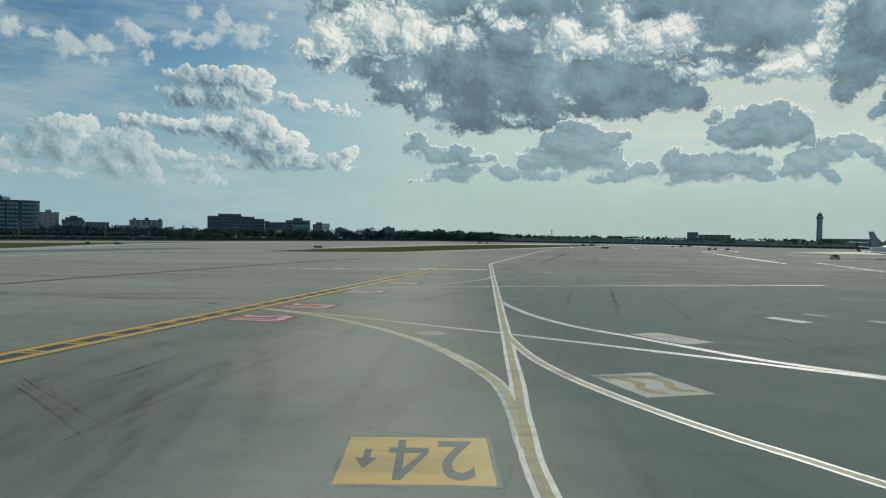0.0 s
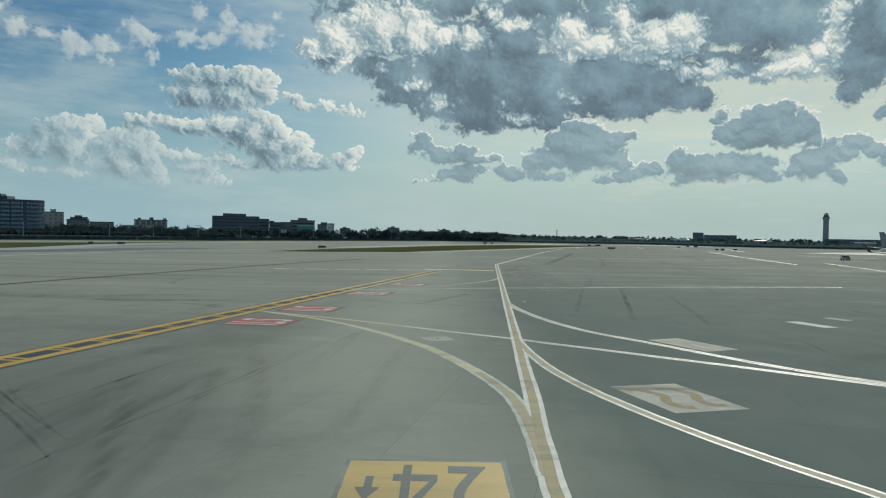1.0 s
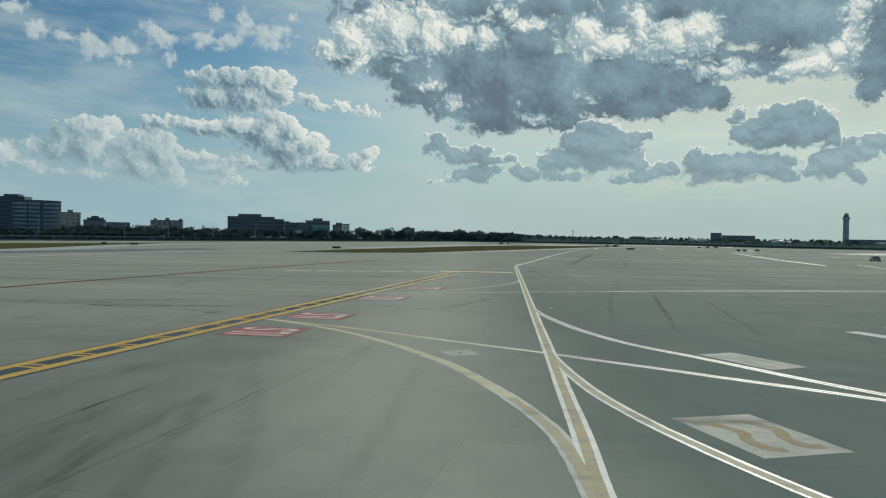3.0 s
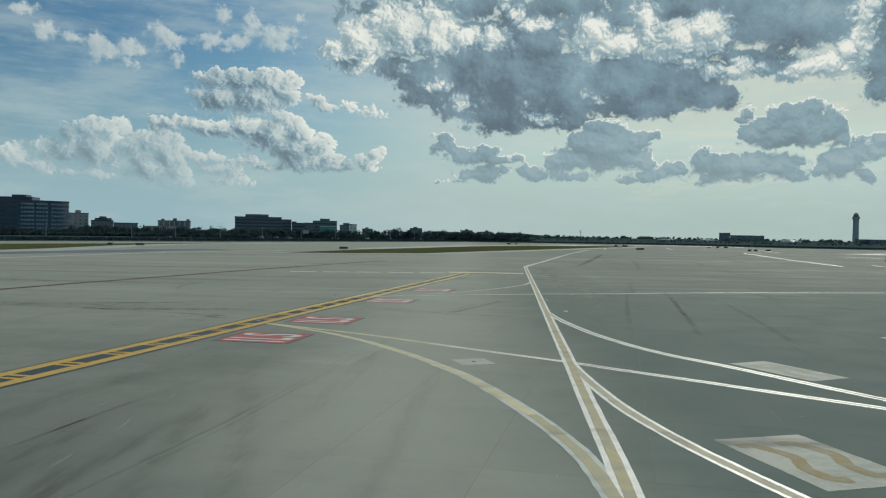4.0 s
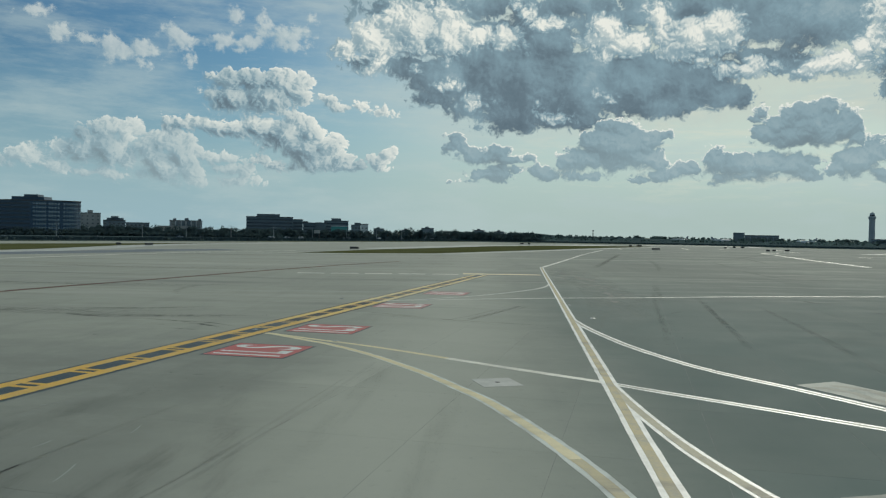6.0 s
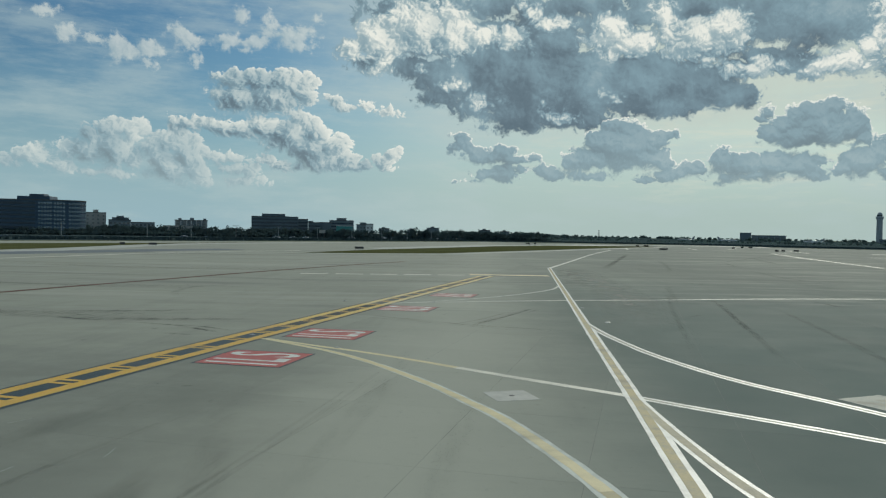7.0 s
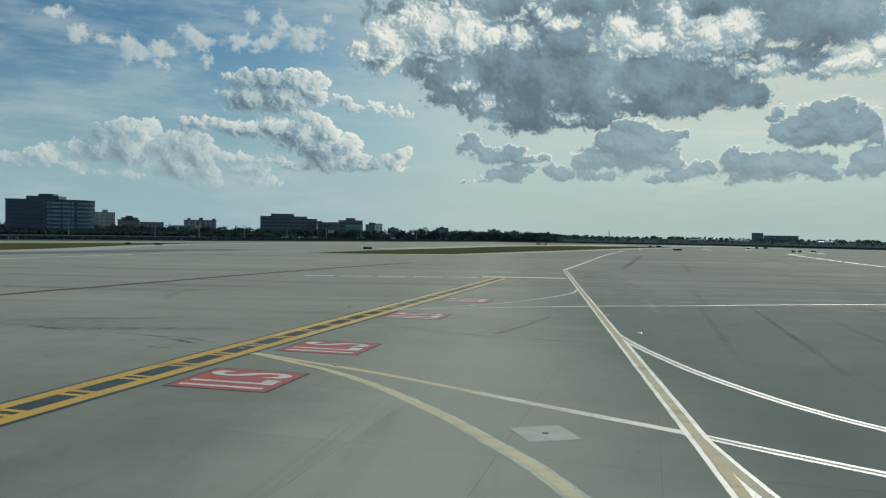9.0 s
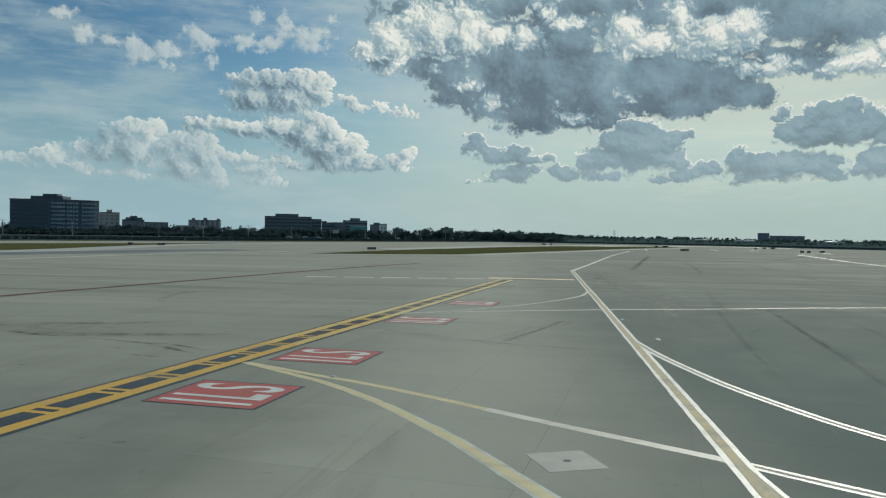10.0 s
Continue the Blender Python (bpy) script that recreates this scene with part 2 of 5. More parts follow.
# broken cumulus over the rest of the sky
rest = wmath("MULTIPLY_ADD", wnoise(flat, 0.07, 3.0, 0.5), 16.0, -8.6)
away = wmath("MAXIMUM", wstep(wmath("ABSOLUTE", wmath("SUBTRACT", azimuth, -1.0)), 37.0, 42.0), wstep(elevation, 18.5, 21.0))
rest = wmath("MULTIPLY_ADD", away, wmath("ADD", rest, 4.0), -4.0)

wisps = wmath("SUBTRACT", wnoise(flat, 1.3, 8.0, 0.62), 0.5)
billow = wmath("SUBTRACT", wnoise(flat, 0.30, 4.0, 0.5), 0.5)
heads = [puffs.at(p) for p in places[:2]]
to_sun = wvec("DOT_PRODUCT", wvec("NORMALIZE", direction), tuple(sun_way))
near_sun = wstep(to_sun, 0.74, 0.985)

# clear sky
sky = wn.new("ShaderNodeTexSky")
sky.sky_type = "NISHITA"
sky.sun_disc, sky.sun_elevation, sky.sun_rotation = False, radians(SUN_EL), radians(SUN_AZ)
sky.air_density, sky.dust_density, sky.ozone_density = 1.0, 1.6, 1.2
blue = wvec("MULTIPLY", sky.outputs[0], (0.0270, 0.0490, 0.0610))
haze = wstep(elevation, 0.0, 14.0, 0.95, 0.0)
clear = wmix(haze, blue, wmix(wstep(azimuth, -24.0, 4.0), (0.315, 0.470, 0.525, 1), (0.42, 0.55, 0.55, 1)))
clear = wmix(wmath("MULTIPLY", wstep(to_sun, 0.70, 0.95), wstep(elevation, 0.0, 8.0, 0.85, 0.0)), clear, (0.390, 0.500, 0.468, 1))
glow = wmath("MULTIPLY", near_sun, wstep(elevation, 1.5, 9.0, 0.05, 0.9))
clear = wmix(glow, clear, (0.535, 0.590, 0.510, 1))
veil = wmath("MULTIPLY", wstep(wnoise(wvec("MULTIPLY", flat, (0.45, 1.7, 1)), 0.20, 6.0, 0.62), 0.40, 0.72), 0.45)
clear = wmix(veil, clear, (0.45, 0.56, 0.56, 1))
cirrus = wmath("MULTIPLY", wstep(wnoise(wvec("MULTIPLY", flat, (0.30, 1.9, 1)), 0.6, 7.0, 0.68), 0.46, 0.70), wstep(elevation, 1.0, 5.0, 0.0, 0.13))
clear = wmix(wmath("MULTIPLY", cirrus, wstep(azimuth, -6.0, 12.0, 1.0, 3.2)), clear, wmix(near_sun, (0.52, 0.60, 0.58, 1), (0.68, 0.70, 0.58, 1)))


def fill(kind, ragged, torn, swell, crisp, faint, more=None):
    """Depth, the small and the large relief towards the sun, and the cover: crisp on the lit side, fading on the other."""
    depth = kind.spread()
    if more is not None:
        depth = [wmath("MAXIMUM", v, more) for v in depth]
    body, ahead = (wmath("ADD", depth[i], total((heads[i], ragged), (wisps, torn), (1.0, swell))) for i in (0, 1))
    small = sway(wmath("SUBTRACT", body, ahead), 0.24)
    large = sway(wmath("SUBTRACT", depth[0], depth[2]), 0.45)
    edge = wstep(wmath("ADD", large, wmath("MULTIPLY", small, 0.35)), -0.75, 0.30, faint, crisp)
    return body, small, large, wmath("MULTIPLY", wstep(body, 0.0, edge), foot)


def tone(value):
    """Cloud grey-blue to white."""
    n = wn.new("ShaderNodeValToRGB")
    n.color_ramp.elements[0].color, n.color_ramp.elements[1].color = (0.085, 0.128, 0.160, 1), (0.80, 0.82, 0.75, 1)
    for place, colour in ((0.22, (0.135, 0.196, 0.236, 1)), (0.42, (0.222, 0.335, 0.390, 1)), (0.60, (0.365, 0.470, 0.495, 1)), (0.80, (0.58, 0.645, 0.62, 1))):
        n.color_ramp.elements.new(place).color = colour
    wl.new(clip(value), n.inputs[0])
    return n.outputs[0]


foot = wstep(elevation, 1.5, 4.0)
# scraps: thin, white, barely shaded
body, small, large, mask = fill(scrap, 0.35, 1.7, 0.22, 0.60, 0.9)
value = total((small, 0.10), (large, 0.08), (wisps, 0.35), (1.0, 0.72))
final = wmix(wmath("MULTIPLY", mask, 0.66), clear, tone(value))
# hazy bank in the west: pale heads over blue-grey hollows
body, small, large, mask = fill(bank, 0.65, 0.6, 0.08, 0.22, 1.2)
value = total((small, 0.22), (large, 0.24), (billow, 0.5), (wstep(body, 0.05, 0.45, 0.10, 0.0), 1.0), (wstep(body, 0.2, 1.2), -0.16), (1.0, 0.58))
final = wmix(wmath("MULTIPLY", mask, 0.86), final, wmix(wstep(elevation, 2.5, 8.0, 0.38, 0.08), tone(value), (0.41, 0.53, 0.55, 1)))
# western cumulus: white heads, grey hollows
body, small, large, mask = fill(west, 0.62, 0.6, 0.10, 0.14, 0.80)
value = total((small, 0.32), (large, 0.18), (billow, 0.4), (wstep(body, 0.05, 0.40, 0.16, 0.0), 1.0), (wstep(body, 0.2, 1.2), -0.16), (1.0, 0.60))
final = wmix(wmath("MULTIPLY", mask, 0.95), final, wmix(wstep(elevation, 2.5, 8.0, 0.22, 0.0), tone(value), (0.41, 0.53, 0.55, 1)))
# the great cloud and the roof: heavy, smooth and dark, torn bright where it is thin
body, small, large, mask = fill(great, 0.70, 0.95, 0.12, wmath("MULTIPLY_ADD", near_sun, -0.1, 0.28), 0.60, rest)
sheer = wstep(wmath("ADD", total((heads[0], 0.75), (wisps, 0.55)), thin.spread()[0]), -0.05, 0.75)
dark = total((small, 0.05), (large, 0.05), (billow, 0.55), (wisps, 0.16), (wstep(body, 0.0, 0.45, 0.20, 0.0), 1.0), (near_sun, 0.07), (1.0, 0.26))
bright = total((small, 0.30), (large, 0.12), (billow, 0.6), (wisps, 0.20), (1.0, 0.75))
mist = wmath("MULTIPLY", wstep(body, -1.2, 0.1, 0.0, wstep(azimuth, -10.0, 10.0, 0.10, 0.32)), foot)
final = wmix(mist, final, wmix(near_sun, (0.43, 0.535, 0.56, 1), (0.55, 0.60, 0.535, 1)))
final = wmix(mask, final, tone(wmath("ADD", dark, wmath("MULTIPLY", sheer, wmath("SUBTRACT", bright, dark)))))
# banks against the light: smooth blue-grey, silver along the sunward crest
body, small, large, mask = fill(low, 0.55, 0.36, 0.05, 0.07, 0.55)
crest = wmath("MULTIPLY", wstep(body, 0.07, 0.27, 1.0, 0.0), wstep(wmath("ADD", large, small), 0.0, 0.7))
value = total((crest, 0.56), (small, 0.10), (large, 0.09), (billow, 0.28), (wisps, 0.10), (1.0, 0.37))
dim = wmath("MULTIPLY", wstep(elevation, 3.0, 8.0, 0.38, 0.08), wmath("MULTIPLY_ADD", crest, -0.8, 1.0))
final = wmix(wmath("MULTIPLY", mask, 0.95), final, wmix(dim, tone(value), (0.36, 0.48, 0.50, 1)))
background = wn.new("ShaderNodeBackground")
wl.new(final, background.inputs[0])
background.inputs[1].default_value = 1.0
wout = wn.new("ShaderNodeOutputWorld")
wl.new(background.outputs[0], wout.inputs[0])

# ---- materials ----


class Mat:
    """A small writer for node materials."""

    def __init__(self, name, rough=0.6, metal=0.0, spec=0.5):
        self.m = bpy.data.materials.new(name)
        self.m.use_nodes = True
        self.t = self.m.node_tree
        self.b = self.t.nodes["Principled BSDF"]
        self.b.inputs["Roughness"].default_value, self.b.inputs["Metallic"].default_value = rough, metal
        self.b.inputs["Specular IOR Level"].default_value = spec
        self.at = self.t.nodes.new("ShaderNodeTexCoord").outputs["Object"]
        self.world = self.t.nodes.new("ShaderNodeNewGeometry").outputs["Position"]

    def noise(self, scale, detail=4.0, rough=0.6, stretch=(1, 1, 1), turn=0.0, world=False):
        mp = self.t.nodes.new("ShaderNodeMapping")
        mp.vector_type = "POINT"
        self.t.links.new(self.world if world else self.at, mp.inputs[0])
        mp.inputs["Rotation"].default_value = (0, 0, radians(turn))
        mp.inputs["Scale"].default_value = stretch
        n = self.t.nodes.new("ShaderNodeTexNoise")
        self.t.links.new(mp.outputs[0], n.inputs["Vector"])
        n.inputs["Scale"].default_value, n.inputs["Detail"].default_value, n.inputs["Roughness"].default_value = scale, detail, rough
        return n.outputs["Fac"]

    def step(self, v, lo, hi, a=0.0, b=1.0):
        n = self.t.nodes.new("ShaderNodeMapRange")
        n.interpolation_type = "SMOOTHSTEP"
        for s, x in zip(n.inputs, (v, lo, hi, a, b)):
            plug(self.t, s, x)
        return n.outputs[0]

    def math(self, op, a, b):
        n = self.t.nodes.new("ShaderNodeMath")
        n.operation = op
        plug(self.t, n.inputs[0], a), plug(self.t, n.inputs[1], b)
        return n.outputs[0]

    def mix(self, f, a, b, how="MIX"):
        n = self.t.nodes.new("ShaderNodeMix")
        n.data_type, n.blend_type = "RGBA", how
        for s, x in ((n.inputs[0], f), (n.inputs[6], a), (n.inputs[7], b)):
            plug(self.t, s, (*x, 1) if isinstance(x, tuple) and len(x) == 3 else x)
        return n.outputs[2]

    def chance(self, island=False):
        if island:
            return self.t.nodes.new("ShaderNodeNewGeometry").outputs["Random Per Island"]
        return self.t.nodes.new("ShaderNodeObjectInfo").outputs["Random"]

    def colour(self, c):
        plug(self.t, self.b.inputs["Base Color"], (*c, 1) if isinstance(c, tuple) else c)
        return self

    def rough(self, r):
        plug(self.t, self.b.inputs["Roughness"], r)
        return self

    def bump(self, h, strength=0.3, distance=0.01):
        n = self.t.nodes.new("ShaderNodeBump")
        n.inputs["Strength"].default_value, n.inputs["Distance"].default_value = strength, distance
        plug(self.t, n.inputs["Height"], h)
        self.t.links.new(n.outputs[0], self.b.inputs["Normal"])
        return self


def paving(name, slabs):
    """Weathered concrete: broad stains, streaks along the traffic, fine grain."""
    m = Mat(name, 0.92, spec=0.06)
    broad = m.noise(0.05, 6, 0.66, world=True)
    mid = m.noise(0.33, 8, 0.70, world=True)
    streak = m.noise(0.34, 8, 0.66, (1.0, 0.10, 1), 12, True)
    streak2 = m.noise(0.22, 8, 0.66, (0.10, 1.0, 1), -42, True)
    streak3 = m.noise(0.16, 8, 0.70, (0.12, 1.0, 1), 4, True)
    grain = m.noise(22, 4, 0.7, world=True)
    c = m.mix(m.step(broad, 0.32, 0.68), (0.285, 0.302, 0.256), (0.375, 0.392, 0.328))
    c = m.mix(m.step(m.noise(0.035, 8, 0.72, (0.45, 1.3, 1), -8, True), 0.38, 0.66, 0.55, 0.0), c, (0.215, 0.230, 0.205))
    c = m.mix(m.step(m.noise(0.05, 8, 0.72, (0.4, 1.4, 1), 5, True), 0.50, 0.70, 0.0, 0.55), c, (0.47, 0.475, 0.40))
    c = m.mix(m.step(mid, 0.45, 0.68, 0, 0.45), c, (0.245, 0.262, 0.226))
    c = m.mix(m.step(streak, 0.50, 0.68, 0, 0.42), c, (0.195, 0.210, 0.186))
    c = m.mix(m.step(streak2, 0.53, 0.70, 0, 0.40), c, (0.195, 0.210, 0.186))
    c = m.mix(m.step(streak3, 0.54, 0.72, 0, 0.45), c, (0.180, 0.190, 0.172))
    c = m.mix(m.step(m.noise(0.12, 6, 0.66, (1, 0.4, 1), 70, True), 0.54, 0.72, 0, 0.35), c, (0.43, 0.44, 0.375))
    c = m.mix(m.step(grain, 0.3, 0.8, 0, 0.30), c, (0.23, 0.24, 0.205))
    # the concrete turns darker beyond the centre line, less so far out
    sx = m.t.nodes.new("ShaderNodeSeparateXYZ")
    m.t.links.new(m.world, sx.inputs[0])
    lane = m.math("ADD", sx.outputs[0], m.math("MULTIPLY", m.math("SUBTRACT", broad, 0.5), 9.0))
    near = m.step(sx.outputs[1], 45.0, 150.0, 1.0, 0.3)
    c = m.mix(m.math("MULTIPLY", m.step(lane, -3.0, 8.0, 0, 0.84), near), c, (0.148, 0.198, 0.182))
    # paler with distance beyond y 45, most on the left
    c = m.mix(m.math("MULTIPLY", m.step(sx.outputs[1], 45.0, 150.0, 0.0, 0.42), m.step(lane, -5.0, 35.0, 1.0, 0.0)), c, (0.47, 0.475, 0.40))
    # a paler strip of concrete, with the windscreen's glare put into its colour
    pale_glare = m.math("MULTIPLY", m.step(lane, -12.0, -3.5, 0.30, 1.0), m.step(lane, -4.0, 6.0, 1.0, 0.0))
    c = m.mix(m.math("MULTIPLY", m.math("MULTIPLY", pale_glare, near), 0.80), c, (0.52, 0.53, 0.45))
    c = m.mix(m.math("MULTIPLY", pale_glare, m.step(sx.outputs[1], 15.0, 30.0, 0.45, 0.0)), c, (0.58, 0.59, 0.505))
    # rubber where wheels turn, plus windscreen vignetting, both painted as darker concrete
    worn = m.math("MULTIPLY", m.step(lane, -13.0, -5.5, 0.40, 0.0), m.step(sx.outputs[1], 42.0, 58.0, 1.0, 0.0))
    bands = m.math("MULTIPLY", m.step(m.noise(0.10, 8, 0.72, (0.14, 1.0, 1), -5, True), 0.50, 0.66, 0.0, 0.55), m.step(sx.outputs[1], 50.0, 90.0, 0.0, 1.0))
    c = m.mix(bands, c, (0.47, 0.475, 0.41))
    bands = m.math("MULTIPLY", m.step(m.noise(0.13, 8, 0.72, (0.12, 1.0, 1), 3, True), 0.54, 0.68, 0.0, 0.55), m.step(sx.outputs[1], 50.0, 90.0, 0.0, 1.0))
    c = m.mix(bands, c, (0.19, 0.20, 0.185))
    c = m.mix(m.math("MULTIPLY", worn, m.step(mid, 0.30, 0.62, 0.5, 1.0)), c, (0.165, 0.180, 0.165))
    pits = m.noise(3.2, 6, 0.72, world=True)
    c = m.mix(m.step(pits, 0.56, 0.74, 0, 0.20), c, (0.17, 0.18, 0.16))
    c = m.mix(m.step(m.noise(1.1, 5, 0.7, (1, 0.35, 1), 8, True), 0.66, 0.78, 0, 0.45), c, (0.13, 0.14, 0.13))
    spot = m.t.nodes.new("ShaderNodeVectorMath")
    spot.operation = "DISTANCE"
    m.t.links.new(m.world, spot.inputs[0])
    spot.inputs[1].default_value = (-12.5, 19.0, 0)
    stain = m.math("ADD", spot.outputs["Value"], m.math("MULTIPLY", m.math("SUBTRACT", mid, 0.5), 12.0))
    c = m.mix(m.step(stain, 3.0, 16.0, 0.75, 0.0), c, (0.19, 0.207, 0.190))
    if slabs:
        c = m.mix(m.step(m.chance(), 0.0, 1.0, 0.0, 0.16), c, (0.18, 0.195, 0.17))
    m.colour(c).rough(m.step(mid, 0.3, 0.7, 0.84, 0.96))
    return m.bump(grain, 0.12, 0.003).m


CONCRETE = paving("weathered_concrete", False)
SLAB = paving("concrete_slab", True)


def paint(name, fresh, worn, amount=0.5, rough=0.48, scale=1.2, spec=0.5):
    """Road paint with scuffs, tyre dirt and fine flaking."""
    m = Mat(name, rough, spec=spec)
    scuff = m.noise(scale, 6, 0.65, world=True)
    flake = m.noise(14, 4, 0.7, world=True)
    dirt = m.noise(0.5, 5, 0.6, (0.2, 1, 1), -70, True)
    c = m.mix(m.step(scuff, 0.40, 0.70, 0, amount), fresh, worn)
    c = m.mix(m.step(flake, 0.52, 0.74, 0, amount), c, worn)
    c = m.mix(m.step(dirt, 0.5, 0.75, 0, amount * 0.8), c, (0.16, 0.16, 0.14))
    m.colour(c).rough(m.step(flake, 0.3, 0.7, rough - 0.08, rough + 0.15))
    return m.bump(flake, 0.3, 0.003).m


WHITE = paint("white_paint", (0.80, 0.80, 0.74), (0.50, 0.51, 0.46), 0.6, 0.5, spec=0.5)
PALE = paint("faded_white_paint", (0.40, 0.43, 0.40), (0.30, 0.32, 0.29), 0.7, 0.8, spec=0.25)
FADED = paint("chalky_white_paint", (0.70, 0.73, 0.67), (0.50, 0.53, 0.48), 0.7, 0.8, spec=0.25)
CREAM = paint("faded_cream_paint", (0.76, 0.74, 0.63), (0.60, 0.585, 0.50), 0.6, 0.55)
YELLOW = paint("yellow_paint", (0.78, 0.45, 0.05), (0.60, 0.41, 0.12), 0.5)
STRAW = paint("straw_yellow_paint", (0.54, 0.47, 0.28), (0.44, 0.41, 0.31), 0.95, 0.7, spec=0.25)
BEIGE = paint("worn_beige_paint", (0.52, 0.475, 0.33), (0.40, 0.375, 0.285), 0.8, 0.7, spec=0.25)
OCHRE_LINE = paint("ochre_line_paint", (0.74, 0.65, 0.39), (0.60, 0.54, 0.34), 0.6, 0.6, spec=0.3)
OLIVE = paint("worn_yellow_paint", (0.50, 0.42, 0.22), (0.36, 0.34, 0.25), 0.95, 0.65, spec=0.25)
DULL = paint("grimy_yellow_paint", (0.50, 0.485, 0.40), (0.38, 0.37, 0.31), 0.8, 0.8, spec=0.15)
AMBER = paint("amber_paint", (0.79, 0.56, 0.20), (0.68, 0.50, 0.21), 0.35, 0.5, 0.7)
BLACK = paint("black_paint", (0.028, 0.048, 0.054), (0.055, 0.072, 0.075), 0.6, 0.5)
GREY_INK = paint("grey_lettering", (0.20, 0.225, 0.205), (0.24, 0.25, 0.22), 0.5, 0.55)
RED = paint("red_paint", (0.52, 0.100, 0.078), (0.42, 0.14, 0.115), 0.6, 0.5, 0.7)
FADED_RED = paint("faded_red_paint", (0.50, 0.19, 0.17), (0.48, 0.31, 0.28), 0.7, 0.6, 0.7)
BRICK_RED = paint("dark_red_paint", (0.19, 0.082, 0.058), (0.14, 0.088, 0.070), 0.85, 0.7, spec=0.1)
OCHRE = paint("ochre_lettering", (0.40, 0.30, 0.14), (0.40, 0.38, 0.30), 0.95, 0.8, 2.2, spec=0.15)
SIGN_WHITE = paint("worn_sign_white", (0.56, 0.56, 0.48), (0.36, 0.385, 0.345), 0.95, 0.8, 0.8, spec=0.25)


def rubber(name, strength):
    """Tyre dirt, thin and patchy."""
    m = Mat(name, 0.9, spec=0.08)
    a = m.noise(0.7, 6, 0.65, world=True)
    m.colour(m.mix(a, (0.05, 0.052, 0.05), (0.10, 0.10, 0.095)))
    fine = m.noise(6.0, 4, 0.7, world=True)
    plug(m.t, m.b.inputs["Alpha"], m.math("MULTIPLY", m.step(a, 0.30, 0.72, 0.05, strength), m.step(fine, 0.3, 0.7, 0.4, 1.0)))
    return m.m


RUBBER = rubber("tyre_dirt", 0.42)
RUBBER_SOFT = rubber("faint_tyre_dirt", 0.20)
RUBBER_FAINT = rubber("fading_tyre_dirt", 0.09)


def plain(name, a, b, rough=0.7, scale=0.4, metal=0.0):
    m = Mat(name, rough, metal)
    n = m.noise(scale, 5, 0.6)
    return m.colour(m.mix(m.step(n, 0.3, 0.7), a, b)).bump(m.noise(scale * 12, 3, 0.6), 0.15, 0.02).m


m = Mat("mown_grass", 1.0, spec=0.0)
g1 = m.mix(m.step(m.noise(0.05, 5, 0.6, world=True), 0.35, 0.65), (0.100, 0.108, 0.046), (0.130, 0.134, 0.064))
GRASS = m.colour(m.mix(m.step(m.noise(1.5, 4, 0.7, world=True), 0.4, 0.7, 0, 0.6), g1, (0.075, 0.085, 0.036))).m
m = Mat("grass_blades", 0.8, spec=0.2)
BLADE = m.colour(m.mix(m.chance(True), (0.085, 0.095, 0.038), (0.125, 0.130, 0.058))).m
# aerial haze put into both leaf colours: bluish, and paler on the far belts
m = Mat("hazed_leaves", 1.0, spec=0.0)
HAZED_LEAF = m.colour(m.mix(m.chance(True), (0.068, 0.102, 0.112), (0.082, 0.118, 0.122))).m
m = Mat("hazed_pale_leaves", 1.0, spec=0.0)
HAZED_FAR_LEAF = m.colour(m.mix(m.chance(True), (0.110, 0.152, 0.158), (0.130, 0.176, 0.176))).m
for mat in (HAZED_LEAF, HAZED_FAR_LEAF, BLADE):  # light passes through leaves; haze is in the two tree leaf colours
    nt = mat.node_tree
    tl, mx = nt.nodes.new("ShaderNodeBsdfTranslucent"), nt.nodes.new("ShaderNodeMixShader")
    tl.inputs[0].default_value = (0.06, 0.10, 0.02, 1) if mat == BLADE else (0.07, 0.11, 0.11, 1) if mat == HAZED_LEAF else (0.13, 0.21, 0.20, 1)
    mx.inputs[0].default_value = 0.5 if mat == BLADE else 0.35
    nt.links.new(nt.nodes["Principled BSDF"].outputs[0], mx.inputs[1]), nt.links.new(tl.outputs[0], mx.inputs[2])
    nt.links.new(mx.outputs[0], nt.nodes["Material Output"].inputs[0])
BARK = plain("bark", (0.09, 0.07, 0.055), (0.14, 0.115, 0.09), 0.9, 2.0)
# these three wall colours are blued and lifted to stand for aerial haze
HAZED_DARK_WALL = plain("hazed_dark_stone", (0.043, 0.088, 0.138), (0.060, 0.110, 0.165), 0.6, 0.15)
HAZED_SLATE_WALL = plain("hazed_slate_cladding", (0.105, 0.150, 0.180), (0.135, 0.185, 0.215), 0.7, 0.12)
HAZED_GREY_WALL = plain("hazed_grey_concrete", (0.150, 0.195, 0.225), (0.190, 0.235, 0.260), 0.75, 0.1)
LIGHT_WALL = plain("pale_stucco_wall", (0.42, 0.40, 0.37), (0.50, 0.48, 0.44), 0.8, 0.1)
WHITE_WALL = plain("white_cladding", (0.62, 0.63, 0.62), (0.72, 0.72, 0.70), 0.6, 0.2)
ROOFING = plain("roofing_felt", (0.10, 0.10, 0.10), (0.14, 0.14, 0.135), 0.9, 0.3)
TEAL = plain("teal_panels", (0.06, 0.30, 0.28), (0.08, 0.36, 0.33), 0.5, 0.4)
STEEL = plain("galvanised_steel", (0.36, 0.37, 0.38), (0.46, 0.47, 0.47), 0.5, 1.0, 0.6)
DARK_METAL = plain("dark_painted_metal", (0.05, 0.05, 0.052), (0.085, 0.085, 0.085), 0.55, 1.0)
ASPHALT = plain("asphalt", (0.045, 0.046, 0.047), (0.07, 0.07, 0.07), 0.85, 0.5)
